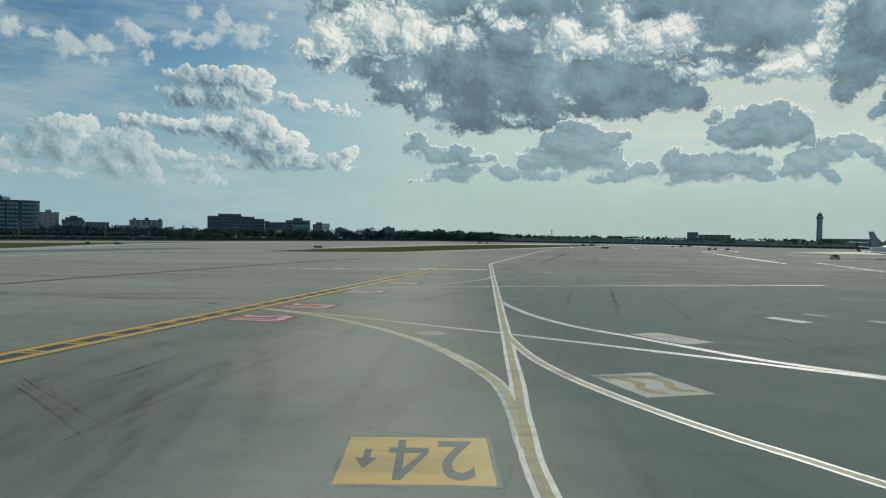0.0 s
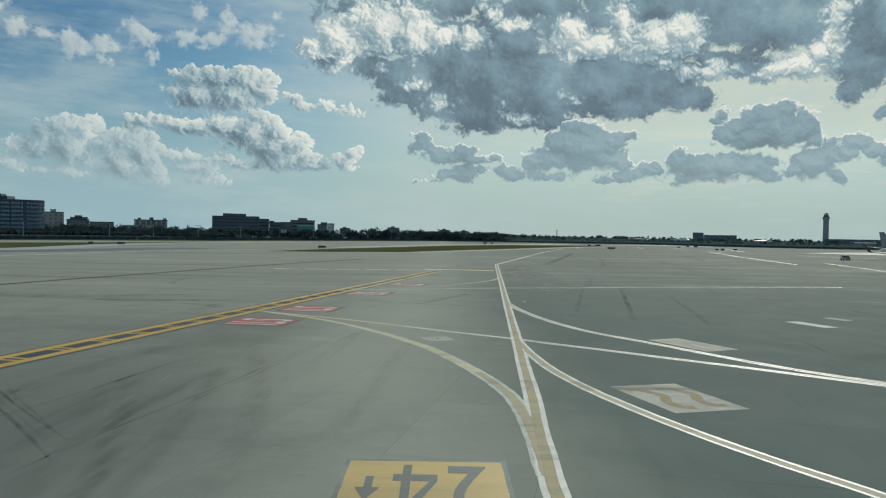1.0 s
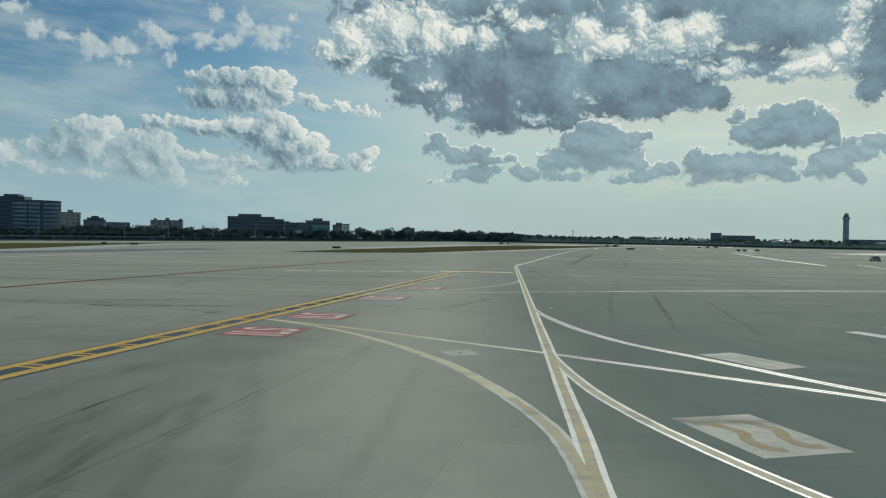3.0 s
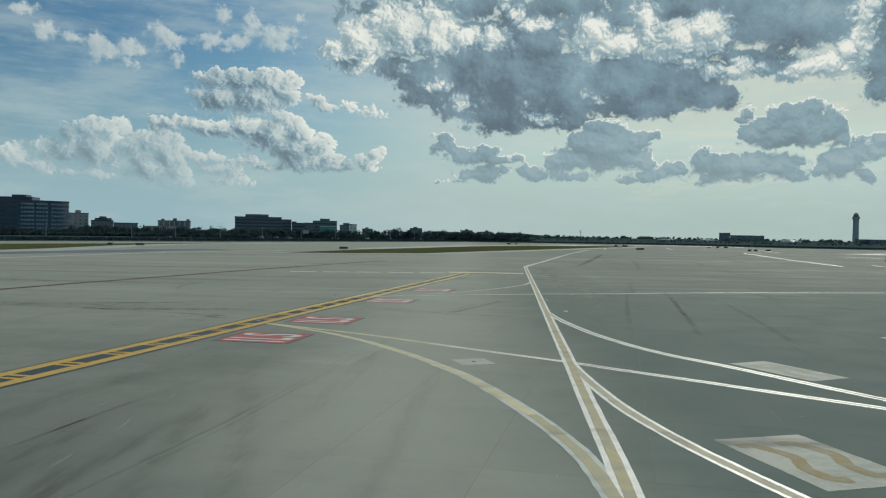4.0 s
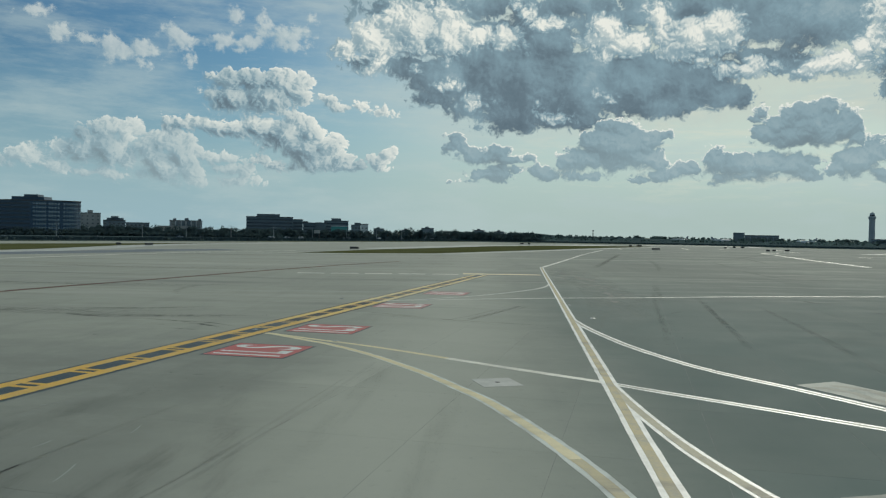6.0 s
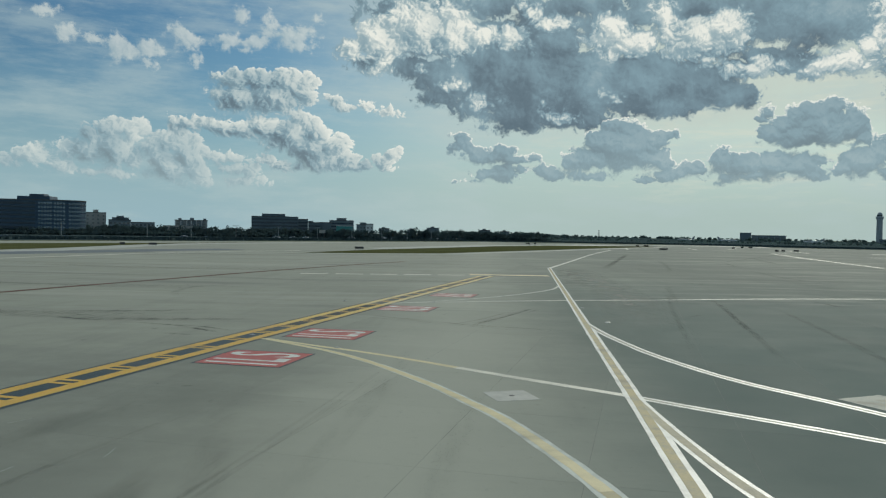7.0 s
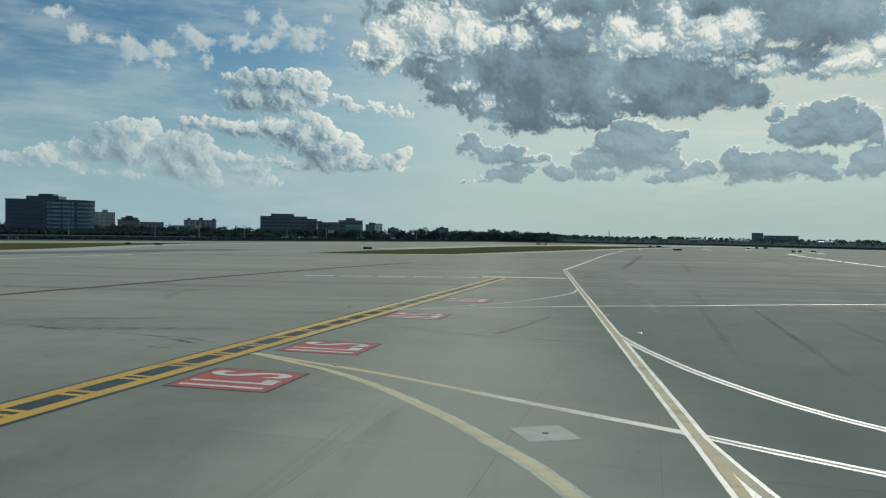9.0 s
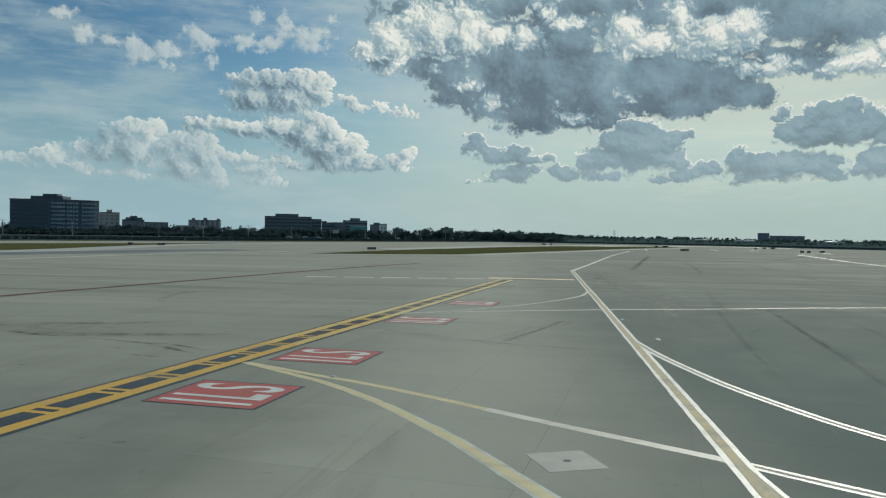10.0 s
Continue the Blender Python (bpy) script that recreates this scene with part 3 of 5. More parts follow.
TYRE = plain("tyre_rubber", (0.02, 0.02, 0.02), (0.035, 0.035, 0.035), 0.85, 3.0)
# pale bluish concrete: the haze in front of the tower is in its colour
HAZED_TOWER_CON = plain("hazed_tower_concrete", (0.34, 0.38, 0.40), (0.40, 0.44, 0.46), 0.8, 0.05)
JET_WHITE = plain("aircraft_white_paint", (0.68, 0.69, 0.70), (0.74, 0.75, 0.75), 0.3, 0.3)
JET_RED = plain("aircraft_red_paint", (0.20, 0.045, 0.045), (0.25, 0.06, 0.06), 0.35, 0.4)
JET_GREY = plain("aircraft_grey_paint", (0.20, 0.235, 0.26), (0.25, 0.285, 0.31), 0.35, 0.4)
WHITE_PAINT_CAR = plain("white_car_paint", (0.72, 0.73, 0.73), (0.78, 0.78, 0.78), 0.3, 1.0)
SILVER_CAR = plain("silver_car_paint", (0.36, 0.37, 0.38), (0.42, 0.43, 0.44), 0.3, 1.0, 0.5)
TAN_CAR = plain("tan_car_paint", (0.30, 0.26, 0.14), (0.36, 0.31, 0.18), 0.4, 1.0)
DARK_CAR = plain("dark_car_paint", (0.03, 0.035, 0.045), (0.05, 0.055, 0.065), 0.3, 1.0)
GLASS = Mat("window_glass", 0.08, spec=0.9)
GLASS.colour(GLASS.mix(GLASS.chance(), (0.05, 0.065, 0.075), (0.13, 0.15, 0.16)))
GLASS = GLASS.m
TINTED = plain("tinted_window_glass", (0.028, 0.048, 0.070), (0.042, 0.066, 0.090), 0.25, 0.5)
MIRROR = plain("mirror_glass", (0.11, 0.155, 0.20), (0.22, 0.275, 0.32), 0.2, 0.9, 1.0)
# undergrowth, its colour shifted to blue to hold the distance haze
m = Mat("undergrowth", 1.0, spec=0.0)
UNDER = m.colour(m.mix(m.step(m.noise(0.04, 5, 0.65, world=True), 0.3, 0.7), (0.055, 0.085, 0.090), (0.085, 0.115, 0.115))).m

# ---- builders ----


def mesh_of(name, verts, faces, material):
    me = bpy.data.meshes.new(name)
    me.from_pydata([tuple(v) for v in verts], [], faces)
    me.materials.append(material)
    me.update()
    return me


def part(name, bm, material, parent=None, label=""):
    """Links a bmesh as one mesh object, under a thing or a part."""
    me = bpy.data.meshes.new(name)
    bm.to_mesh(me)
    bm.free()
    me.materials.append(material)
    return share(name, me, parent, label)


def share(name, me, parent=None, label="", m=None):
    ob = new(name, me)
    ob.parent = parent
    if m is not None:
        ob.matrix_basis = m
    return tagged(ob, label)


def thing(name, label, category, m=Matrix(), group="", kind=""):
    ob = new(name)
    ob.empty_display_size = 0.2
    ob.matrix_basis = m
    return tagged(ob, label, category, group, kind)


def smooth(ob):
    for p in ob.data.polygons:
        p.use_smooth = True
    return ob


def box(x0, x1, y0, y1, z0, z1, bevel=0.0, bm=None):
    b = bmesh.new() if bm is None else bm
    made = bmesh.ops.create_cube(b, size=1, matrix=Matrix.LocRotScale(((x0 + x1) / 2, (y0 + y1) / 2, (z0 + z1) / 2), None, (x1 - x0, y1 - y0, z1 - z0)))
    if bevel:
        edges = list({e for v in made["verts"] for e in v.link_edges})
        bmesh.ops.bevel(b, geom=edges, offset=bevel, segments=2, affect="EDGES")
    return b


def tube(x, y, z0, z1, r0, r1, n=12, bm=None):
    b = bmesh.new() if bm is None else bm
    bmesh.ops.create_cone(b, cap_ends=True, segments=n, radius1=r0, radius2=r1, depth=z1 - z0, matrix=Matrix.Translation((x, y, (z0 + z1) / 2)))
    return b


def lathe(rows, n=24, axis="Z"):
    """Rings of (along, radius), closed at the ends."""
    b = bmesh.new()
    rings = []
    for a, r in rows:
        ring = []
        for k in range(n):
            c, s = math.cos(k * math.tau / n) * r, math.sin(k * math.tau / n) * r
            ring.append(b.verts.new((c, s, a) if axis == "Z" else (a, c, s)))
        rings.append(ring)
    for p, q in zip(rings, rings[1:]):
        for k in range(n):
            b.faces.new((p[k], p[(k + 1) % n], q[(k + 1) % n], q[k]))
    b.faces.new(rings[0][::-1]), b.faces.new(rings[-1])
    bmesh.ops.recalc_face_normals(b, faces=b.faces)
    return b


def prism(outline, z0, z1, bm=None):
    b = bmesh.new() if bm is None else bm
    lo = [b.verts.new((x, y, z0)) for x, y in outline]
    hi = [b.verts.new((x, y, z1)) for x, y in outline]
    n = len(outline)
    new_faces = [b.faces.new(lo[::-1]), b.faces.new(hi)] + [b.faces.new((lo[i], lo[(i + 1) % n], hi[(i + 1) % n], hi[i])) for i in range(n)]
    bmesh.ops.recalc_face_normals(b, faces=new_faces)
    return b


def bend(points, step=0.7):
    """A smooth line through the points (Catmull-Rom), as points and headings."""
    pts = [Vector((*p, 0)) for p in points]
    pts = [2 * pts[0] - pts[1]] + pts + [2 * pts[-1] - pts[-2]]
    out = []
    for a, b, c, d in zip(pts, pts[1:], pts[2:], pts[3:]):
        n = max(1, int((c - b).length / step))
        for k in range(n):
            t = k / n
            out.append(0.5 * ((2 * b) + (c - a) * t + (2 * a - 5 * b + 4 * c - d) * t * t + (3 * b - a - 3 * c + d) * t ** 3))
    out.append(pts[-2])
    way = [(out[min(i + 1, len(out) - 1)] - out[max(i - 1, 0)]).normalized() for i in range(len(out))]
    return out, way


def band(line, left, right, z, ragged=0.012):
    """A painted strip along a line, between two offsets from it, which may change along its length."""
    pts, way = line
    verts, faces = [], []
    for i, (p, w) in enumerate(zip(pts, way)):
        side = Vector((w.y, -w.x, 0))
        f = i / max(1, len(pts) - 1)
        lo, hi = (v(f) if callable(v) else v for v in (left, right))
        a, b = p + side * (lo + random.uniform(-ragged, ragged)), p + side * (hi + random.uniform(-ragged, ragged))
        verts += [(a.x, a.y, z), (b.x, b.y, z)]
    for i in range(len(pts) - 1):
        faces.append((2 * i, 2 * i + 1, 2 * i + 3, 2 * i + 2))
    return verts, faces


def taxi_line(points, z, label, core, rim, core_w=0.32, rim_w=0.16, step=0.7, rim_z=None):
    """A taxiway line: a core stripe with a stripe along either side."""
    line = bend(points, step)
    z, rim_z = z * 0.5, (z if rim_z is None else rim_z) * 0.5
    t = thing("taxiway_line", label, "road marking", kind="structure")
    h = core_w / 2
    share("centre_stripe", mesh_of("centre_stripe", *band(line, -h, h, z), core), t)
    if rim:
        for a, b in ((-h - rim_w, -h), (h, h + rim_w)):
            share("edge_stripe", mesh_of("edge_stripe", *band(line, a, b, rim_z), rim), t)
    return t


# ---- ground ----
def sheet(name, outline, z, material, label, category):
    b = bmesh.new()
    b.faces.new([b.verts.new((x, y, z)) for x, y in outline])
    bmesh.ops.recalc_face_normals(b, faces=b.faces)
    if b.faces[:][0].normal.z < 0:
        bmesh.ops.reverse_faces(b, faces=b.faces)
    bmesh.ops.triangulate(b, faces=b.faces)
    return tagged(part(name, b, material), label, category, kind="structure")


sheet("ground", [(-4800, -4800), (4800, -4800), (4800, 4800), (-4800, 4800)], -0.12, GRASS, "flat grassland round the airfield up to the horizon", "ground")
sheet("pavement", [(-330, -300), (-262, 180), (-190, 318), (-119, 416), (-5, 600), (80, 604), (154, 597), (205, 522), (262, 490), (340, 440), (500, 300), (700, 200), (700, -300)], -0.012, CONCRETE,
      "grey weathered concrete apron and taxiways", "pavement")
sheet("grass_verge", [(-118, 188), (-117.5, 212), (-124, 268), (-124, 312), (-107, 374), (-139, 304), (-164, 262), (-215, 170), (-160, 120)], 0.03, GRASS, "mown olive-green grass strip beside the taxiway", "grass")
sheet("grass_island", [(-50, 213), (-32, 219), (-14, 230), (9.7, 283), (36, 340), (64, 399), (91, 445), (100, 470), (60, 455), (32, 440), (2, 380), (-18, 320), (-37, 267)], 0.03, GRASS,
      "mown olive-green grass island between two taxiways", "grass")
sheet("grass_verge", [(-119, 416), (-5, 600), (80, 604), (154, 597), (205, 522), (262, 490), (263, 498), (206, 532), (156, 610), (80, 618), (-14, 614), (-135, 424)], 0.04, GRASS, "thin strip of dry grass along the airfield's edge", "grass")


sheet("ground", [(-900, -100), (-330, -100), (-300, 120), (-205, 318), (-135, 424), (-14, 613), (80, 617), (156, 609), (206, 531), (263, 497), (341, 446), (502, 306), (720, 202), (2400, 200), (3000, 3500), (-1500, 3500)], -0.06, UNDER,
      "dark rough grass and undergrowth beyond the field", "ground")


SHOULDER = paint("pale_concrete_shoulder", (0.50, 0.51, 0.46), (0.40, 0.41, 0.37), 0.5, 0.7, 0.2, spec=0.3)
for outline in ([(-103, 170), (-117, 186), (-117, 212), (-123.5, 268), (-123.5, 312), (-106.5, 374), (-80, 424), (-68, 424), (-95, 372), (-112, 312), (-112, 268), (-104, 212)],
                [(-48, 209), (-14, 225.5), (12, 279), (66, 397), (93, 443), (96, 440), (70, 393), (16, 276), (-10, 223), (-46, 206.5)],
                [(-37, 270), (-18, 323), (2, 383), (32, 443), (60, 458), (90, 520), (60, 520), (-10, 400), (-45, 290)],
                [(100, 505), (112, 540), (160, 572), (186, 530), (176, 512), (150, 545)], [(150, 330), (190, 300), (330, 420), (300, 450)]):
    sheet("pavement", outline, -0.006, SHOULDER, "pale concrete taxiway shoulder", "pavement")


BLUE_ASPHALT = paint("bluish_asphalt", (0.17, 0.195, 0.215), (0.24, 0.26, 0.265), 0.6, 0.75, 0.08, spec=0.25)
sheet("pavement", [(-125, 130), (-100, 160), (-92, 176), (-86, 192), (-80, 212), (-70, 232), (-82, 240), (-94, 222), (-101, 200), (-108, 180), (-150, 136)], -0.004, BLUE_ASPHALT, "dark bluish asphalt strip of a far taxiway", "pavement")


def blades(name, outline, count, seed, label):
    """Tufts of grass scattered over an outline."""
    rnd = random.Random(seed)
    xs, ys = [p[0] for p in outline], [p[1] for p in outline]
    verts, faces = [], []
    while count:
        x, y = rnd.uniform(min(xs), max(xs)), rnd.uniform(min(ys), max(ys))
        inside = False
        for (x0, y0), (x1, y1) in zip(outline, outline[1:] + outline[:1]):
            if (y0 > y) != (y1 > y) and x < (x1 - x0) * (y - y0) / (y1 - y0) + x0:
                inside = not inside
        if not inside:
            continue
        count -= 1
        a, s, h = rnd.uniform(0, math.tau), rnd.uniform(0.15, 0.45), rnd.uniform(0.03, 0.06)
        dx, dy = math.cos(a) * s, math.sin(a) * s
        k = len(verts)
        verts += [(x - dx, y - dy, 0.02), (x + dx, y + dy, 0.02), (x + dx * 0.5 + dy * 0.3, y + dy * 0.5, h), (x - dx * 0.6, y - dy * 0.4 + dx * 0.2, h * 0.8)]
        faces.append((k, k + 1, k + 2, k + 3))
    return tagged(share(name, mesh_of(name, verts, faces, BLADE)), label, "grass", kind="stuff")


blades("grass_tufts", [(-50, 213), (-14, 230), (9.7, 283), (64, 399), (91, 445), (32, 440), (2, 380), (-18, 320), (-37, 267)], 3500, 3, "uneven tufts of mown grass on the island")
blades("grass_tufts", [(-118, 188), (-117.5, 212), (-124, 268), (-124, 312), (-139, 304), (-164, 262), (-215, 170), (-160, 120)], 3000, 4, "uneven tufts of mown grass on the verge")

# ---- markings on the apron ----
MAIN = [(2.95, 9.5), (2.45, 13.3), (2.28, 16.3), (2.27, 18.7), (2.40, 21.1), (2.55, 24.0), (2.83, 28.0), (3.15, 34.2), (3.62, 42.8), (4.68, 63.0), (6.18, 91.0), (7.60, 118.0), (9.05, 145.0)]
taxi_line(MAIN, 0.014, "worn yellow taxiway centre line with white edges", OLIVE, WHITE, 0.29, 0.16, rim_z=0.009)
taxi_line([(9.05, 145.0), (16.3, 180), (31, 252), (49, 330)], 0.016, "pale taxiway line turning off towards the grass", CREAM, WHITE, 0.30, 0.16, 2.0)
curve = thing("taxiway_line", "worn ochre curved taxiway line with edges fading out", "road marking", kind="structure")
line = bend([(2.26, 19.5), (2.34, 23.0), (2.28, 26.0), (2.08, 28.2), (1.54, 31.0), (0.47, 34.7), (-0.95, 38.7), (-2.05, 40.9), (-3.42, 43.5), (-4.5, 45.2),
             (-5.6, 46.9), (-7.1, 48.9), (-8.7, 50.7), (-10.2, 52.0), (-11.6, 53.2), (-12.9, 54.3)], 0.5)
split = len(line[0]) * 7 // 20
for piece, m in ((slice(0, split + 1), STRAW), (slice(split, None), OCHRE_LINE)):
    share("centre_stripe", mesh_of("centre_stripe", *band((line[0][piece], line[1][piece]), -0.165, 0.165, 0.0065, 0.02), m), curve, "worn ochre stripe")
share("edge_stripe", mesh_of("edge_stripe", *band(line, lambda f: -0.31 + 0.14 * max(0, f - 0.35) / 0.65, -0.13, 0.0035, 0.02), FADED), curve, "chalky white edge")
share("edge_stripe", mesh_of("edge_stripe", *band(line, 0.13, lambda f: 0.31 - 0.15 * max(0, f - 0.45) / 0.55, 0.0035, 0.02), FADED), curve, "chalky white edge")
taxi_line([(-13.0, 54.45), (-10.95, 53.1), (-9.2, 51.95), (-7.3, 50.8), (-4.9, 49.05), (-2.7, 47.3)], 0.005, "plain ochre end of the crossing taxiway line", OCHRE_LINE, None, 0.34)
taxi_line([(-2.7, 47.3), (-0.35, 45.45), (2.1, 43.6), (3.38, 42.65)], 0.005, "pale worn taxiway line meeting the centre line", CREAM, CREAM, 0.16, 0.13, rim_z=0.004)
taxi_line([(3.38, 42.65), (5.3, 40.95), (7.8, 38.9), (10.1, 36.9), (12.3, 35.1), (14.2, 33.4), (16.0, 31.8), (17.8, 30.2), (22.0, 26.0), (26.0, 21.5)],
          0.005, "grimy taxiway line with white edges leaving the centre line", DULL, WHITE, 0.15, 0.165, rim_z=0.004)
taxi_line([(4.72, 66.0), (4.88, 63.0), (5.10, 60.0), (5.48, 57.0), (6.25, 52.4), (7.5, 47.9), (8.6, 45.2), (10.2, 42.5), (12.1, 38.9), (13.8, 35.8), (15.4, 33.5), (17.0, 31.7), (18.4, 30.2), (22.7, 25.9)],
          0.0115, "curved taxiway line with bright white edges", DULL, WHITE, 0.15, 0.17, rim_z=0.006)
taxi_line([(3.60, 42.0), (3.70, 39.4), (3.88, 36.8), (4.27, 33.2), (5.02, 29.6), (5.68, 27.3), (6.30, 25.4), (7.30, 22.8), (8.28, 20.65), (9.08, 19.1), (9.80, 17.6), (11.4, 14.4)],
          0.012, "curved yellow and white taxiway line leaving the centre line", BEIGE, WHITE, 0.27, 0.13, rim_z=0.008)
taxi_line([(-8.6, 75.6), (-1.6, 78.6), (5.3, 81.2), (13.5, 83.7), (27.5, 88.3), (46.5, 92.2)], 0.006, "thin pale line across the apron", CREAM, PALE, 0.28, 0.14, 1.5)
taxi_line([(6.45, 100.5), (5.95, 97.4), (4.9, 93.5), (2.2, 88.0), (-1.6, 82.2), (-5.7, 77.8), (-9.0, 75.0)], 0.008, "thin pale curved taxiway line", CREAM, PALE, 0.18, 0.13, 1.0)
HOLD = paint("cream_yellow_paint", (0.78, 0.66, 0.40), (0.62, 0.55, 0.37), 0.7, 0.6)
taxi_line([(7.0, 120.4), (2.0, 120.2), (-0.8, 120.1)], 0.008, "broad cream holding line", HOLD, None, 2.6, step=1.5)
taxi_line([(-0.8, 120.3), (-3.8, 120.2)], 0.008, "bright yellow end of the holding line", HOLD, None, 3.2, step=1.5)
taxi_line([(7.0, 118.5), (2.0, 118.3), (-1.0, 118.2)], 0.008, "black border of the holding line", BLACK, None, 1.6, step=1.5)
for x in (-4.4, -8.9, -13.4, -17.9, -22.4):
    taxi_line([(x, 117.9 + (x + 6.5) * 0.16), (x - 3.6, 117.4 + (x + 6.5) * 0.16)], 0.008, "dash of faded cream edge line", CREAM, None, 1.2)
taxi_line([(-44.5, 67.0), (-42.6, 76.0), (-40.7, 84.5), (-38.8, 91.5), (-36.4, 100.5), (-33.4, 112.5), (-29.2, 127.5), (-23.6, 146.0), (-17.5, 163.0)], 0.006, "dark red boundary line with sooty edges", BRICK_RED, RUBBER, 0.70, 0.35, 2.0)
for pts, w in (([(106.2, 311.0), (96.5, 266.0), (89.0, 231.8), (78.5, 174.0)], 0.7), ([(90.9, 186.0), (78.8, 135.0)], 0.5), ([(122.6, 269.0), (140.0, 240.0), (168.0, 196.0)], 1.2), ([(106.2, 311.0), (117.0, 322.0)], 1.4),
               ([(60.0, 352.0), (66.0, 392.0)], 0.8), ([(95.0, 372.0), (104.0, 420.0)], 0.9), ([(118.0, 400.0), (135.0, 440.0)], 0.9), ([(150.0, 420.0), (128.0, 330.0)], 0.6),
               ([(-95.0, 110.0), (-86.2, 144.9), (-82.4, 164.4), (-77.4, 190.8), (-70.5, 207.8), (-56.0, 235.0)], 1.3), ([(-95.0, 165.0), (-58.0, 205.0), (-44.0, 218.0)], 0.5)):
    taxi_line(pts, 0.02, "far white painted taxiway line", CREAM, None, w, step=6)

# the ladder-shaped holding marking
ladder = thing("holding_marking", "yellow ladder-shaped holding marking on black", "road marking", kind="structure")


def on_ladder(y):
    return (-14.02 + 0.2 * (y - 54.4), y)


WORN_BLACK = paint("worn_black_paint", (0.055, 0.065, 0.072), (0.12, 0.125, 0.115), 0.9, 0.7, 0.6, spec=0.2)
PALE_YELLOW = paint("pale_yellow_paint", (0.76, 0.60, 0.27), (0.62, 0.52, 0.29), 0.8, 0.6)
SUN_YELLOW = paint("sun_bleached_yellow_paint", (0.76, 0.52, 0.13), (0.66, 0.50, 0.20), 0.6, 0.6)
FAINT_BLACK = paint("scoured_black_paint", (0.17, 0.185, 0.18), (0.26, 0.275, 0.25), 0.95, 0.8, 0.6, spec=0.1)
for y0, y1, ground_mat, rail_mat, worn in ((12, 60, BLACK, YELLOW, ""), (60, 74, WORN_BLACK, SUN_YELLOW, "worn "), (74, 117.0, FAINT_BLACK, PALE_YELLOW, "scoured ")):
    line = bend([on_ladder(y0), on_ladder((y0 + y1) / 2), on_ladder(y1)], 2.0)
    share("black_ground", mesh_of("black_ground", *band(line, -1.17, 1.22, 0.003), ground_mat), ladder, worn + "black painted ground")
    for a, b in ((-1.0, -0.43), (0.43, 1.0)):
        share("rail", mesh_of("rail", *band(line, a, b, 0.008), rail_mat), ladder, worn + "yellow painted rail")
rung = mesh_of("rung", [(-0.45, -0.13, 0), (0.45, -0.13, 0), (0.45, 0.13, 0), (-0.45, 0.13, 0)], [(0, 1, 2, 3)], YELLOW)
lean = math.degrees(math.atan2(-0.1961, 0.9806))
for k in range(-11, 24):
    for d in (-0.27, 0.27):
        x, y = on_ladder(45.15 + 2.88 * k + d)
        share("rung", rung, ladder, m=pose(x, y, 0.0085, 0, 0, lean))


def glyph(char, x0, y0, w, h, z, material, parent, fat=0.02, name="letter"):
    """A character of the built-in font, fitted to a box."""
    cu = bpy.data.curves.new("letter", "FONT")
    cu.body, cu.offset, cu.fill_mode = char, fat, "FRONT"
    tmp = new("letter_tmp", cu)
    me = bpy.data.meshes.new_from_object(tmp.evaluated_get(bpy.context.evaluated_depsgraph_get()))
    bpy.data.objects.remove(tmp)
    co = np.array([v.co for v in me.vertices])
    lo, hi = co.min(0), co.max(0)
    for v in me.vertices:
        v.co = (x0 + (v.co.x - lo[0]) / (hi[0] - lo[0]) * w, y0 + (v.co.y - lo[1]) / (hi[1] - lo[1]) * h, z)
    me.materials.clear()
    me.materials.append(material)
    me.name = name
    return share(name, me, parent)


def panel(w, h, z, material, name, parent, label="", grow=0.0):
    b = bmesh.new()
    n = 12
    edge = [(-w / 2 + w * i / n, -h / 2) for i in range(n)] + [(w / 2, -h / 2 + h * i / n) for i in range(n)] + [(w / 2 - w * i / n, h / 2) for i in range(n)] + [(-w / 2, h / 2 - h * i / n) for i in range(n)]
    b.faces.new([b.verts.new((x * (1 + grow) + random.uniform(-0.012, 0.012), y * (1 + grow) + random.uniform(-0.012, 0.012), z)) for x, y in edge])
    return part(name, b, material, parent, label)


def ils_sign(x, y, turn, red=RED):
    """Red painted sign with three white letters, read from its foot."""
    t = thing("painted_sign", "red painted ground sign reading ILS in white" if red == RED else "sun-faded red ground sign reading ILS in white", "painted sign", pose(x, y, 0, 0, 0, turn), "ILS signs beside the holding marking", "structure")
    panel(3.82, 4.02, 0.004, BLACK, "border", t, "black painted border")
    panel(3.6, 3.8, 0.008, red, "panel", t, "red painted panel")
    glyph("I", -1.45, -1.6, 0.26, 3.25, 0.012, WHITE, t)
    glyph("L", -0.68, -1.6, 0.85, 3.25, 0.012, WHITE, t)
    glyph("S", 0.50, -1.62, 0.95, 3.3, 0.012, WHITE, t, 0.01)
    return t


for x, y in ((-11.42, 48.27), (-9.86, 56.6), (-7.26, 71.35), (-4.43, 84.2)):
    ils_sign(x, y, 80.5, RED if y < 60 else FADED_RED)

sign = thing("painted_sign", "amber painted ground sign reading 24 with an arrow", "painted sign", pose(-0.56, 18.47, 0, 0, 0, 180.5), kind="structure")
panel(3.86, 4.16, 0.004, PALE, "border", sign, "faded grey border")
panel(3.62, 3.9, 0.008, AMBER, "panel", sign, "amber painted panel")
glyph("2", -1.40, -1.6, 0.88, 3.2, 0.012, GREY_INK, sign, 0.012, "numeral")
four = [(0.60, 0), (0.80, 0), (0.80, 0.22), (0.60, 0.22), (0.60, 0.36), (0.80, 0.36), (0.80, 1), (0.60, 1), (0, 0.22), (0, 0.36), (1, 0.22), (1, 0.36), (0.17, 0.36), (0.60, 0.76)]
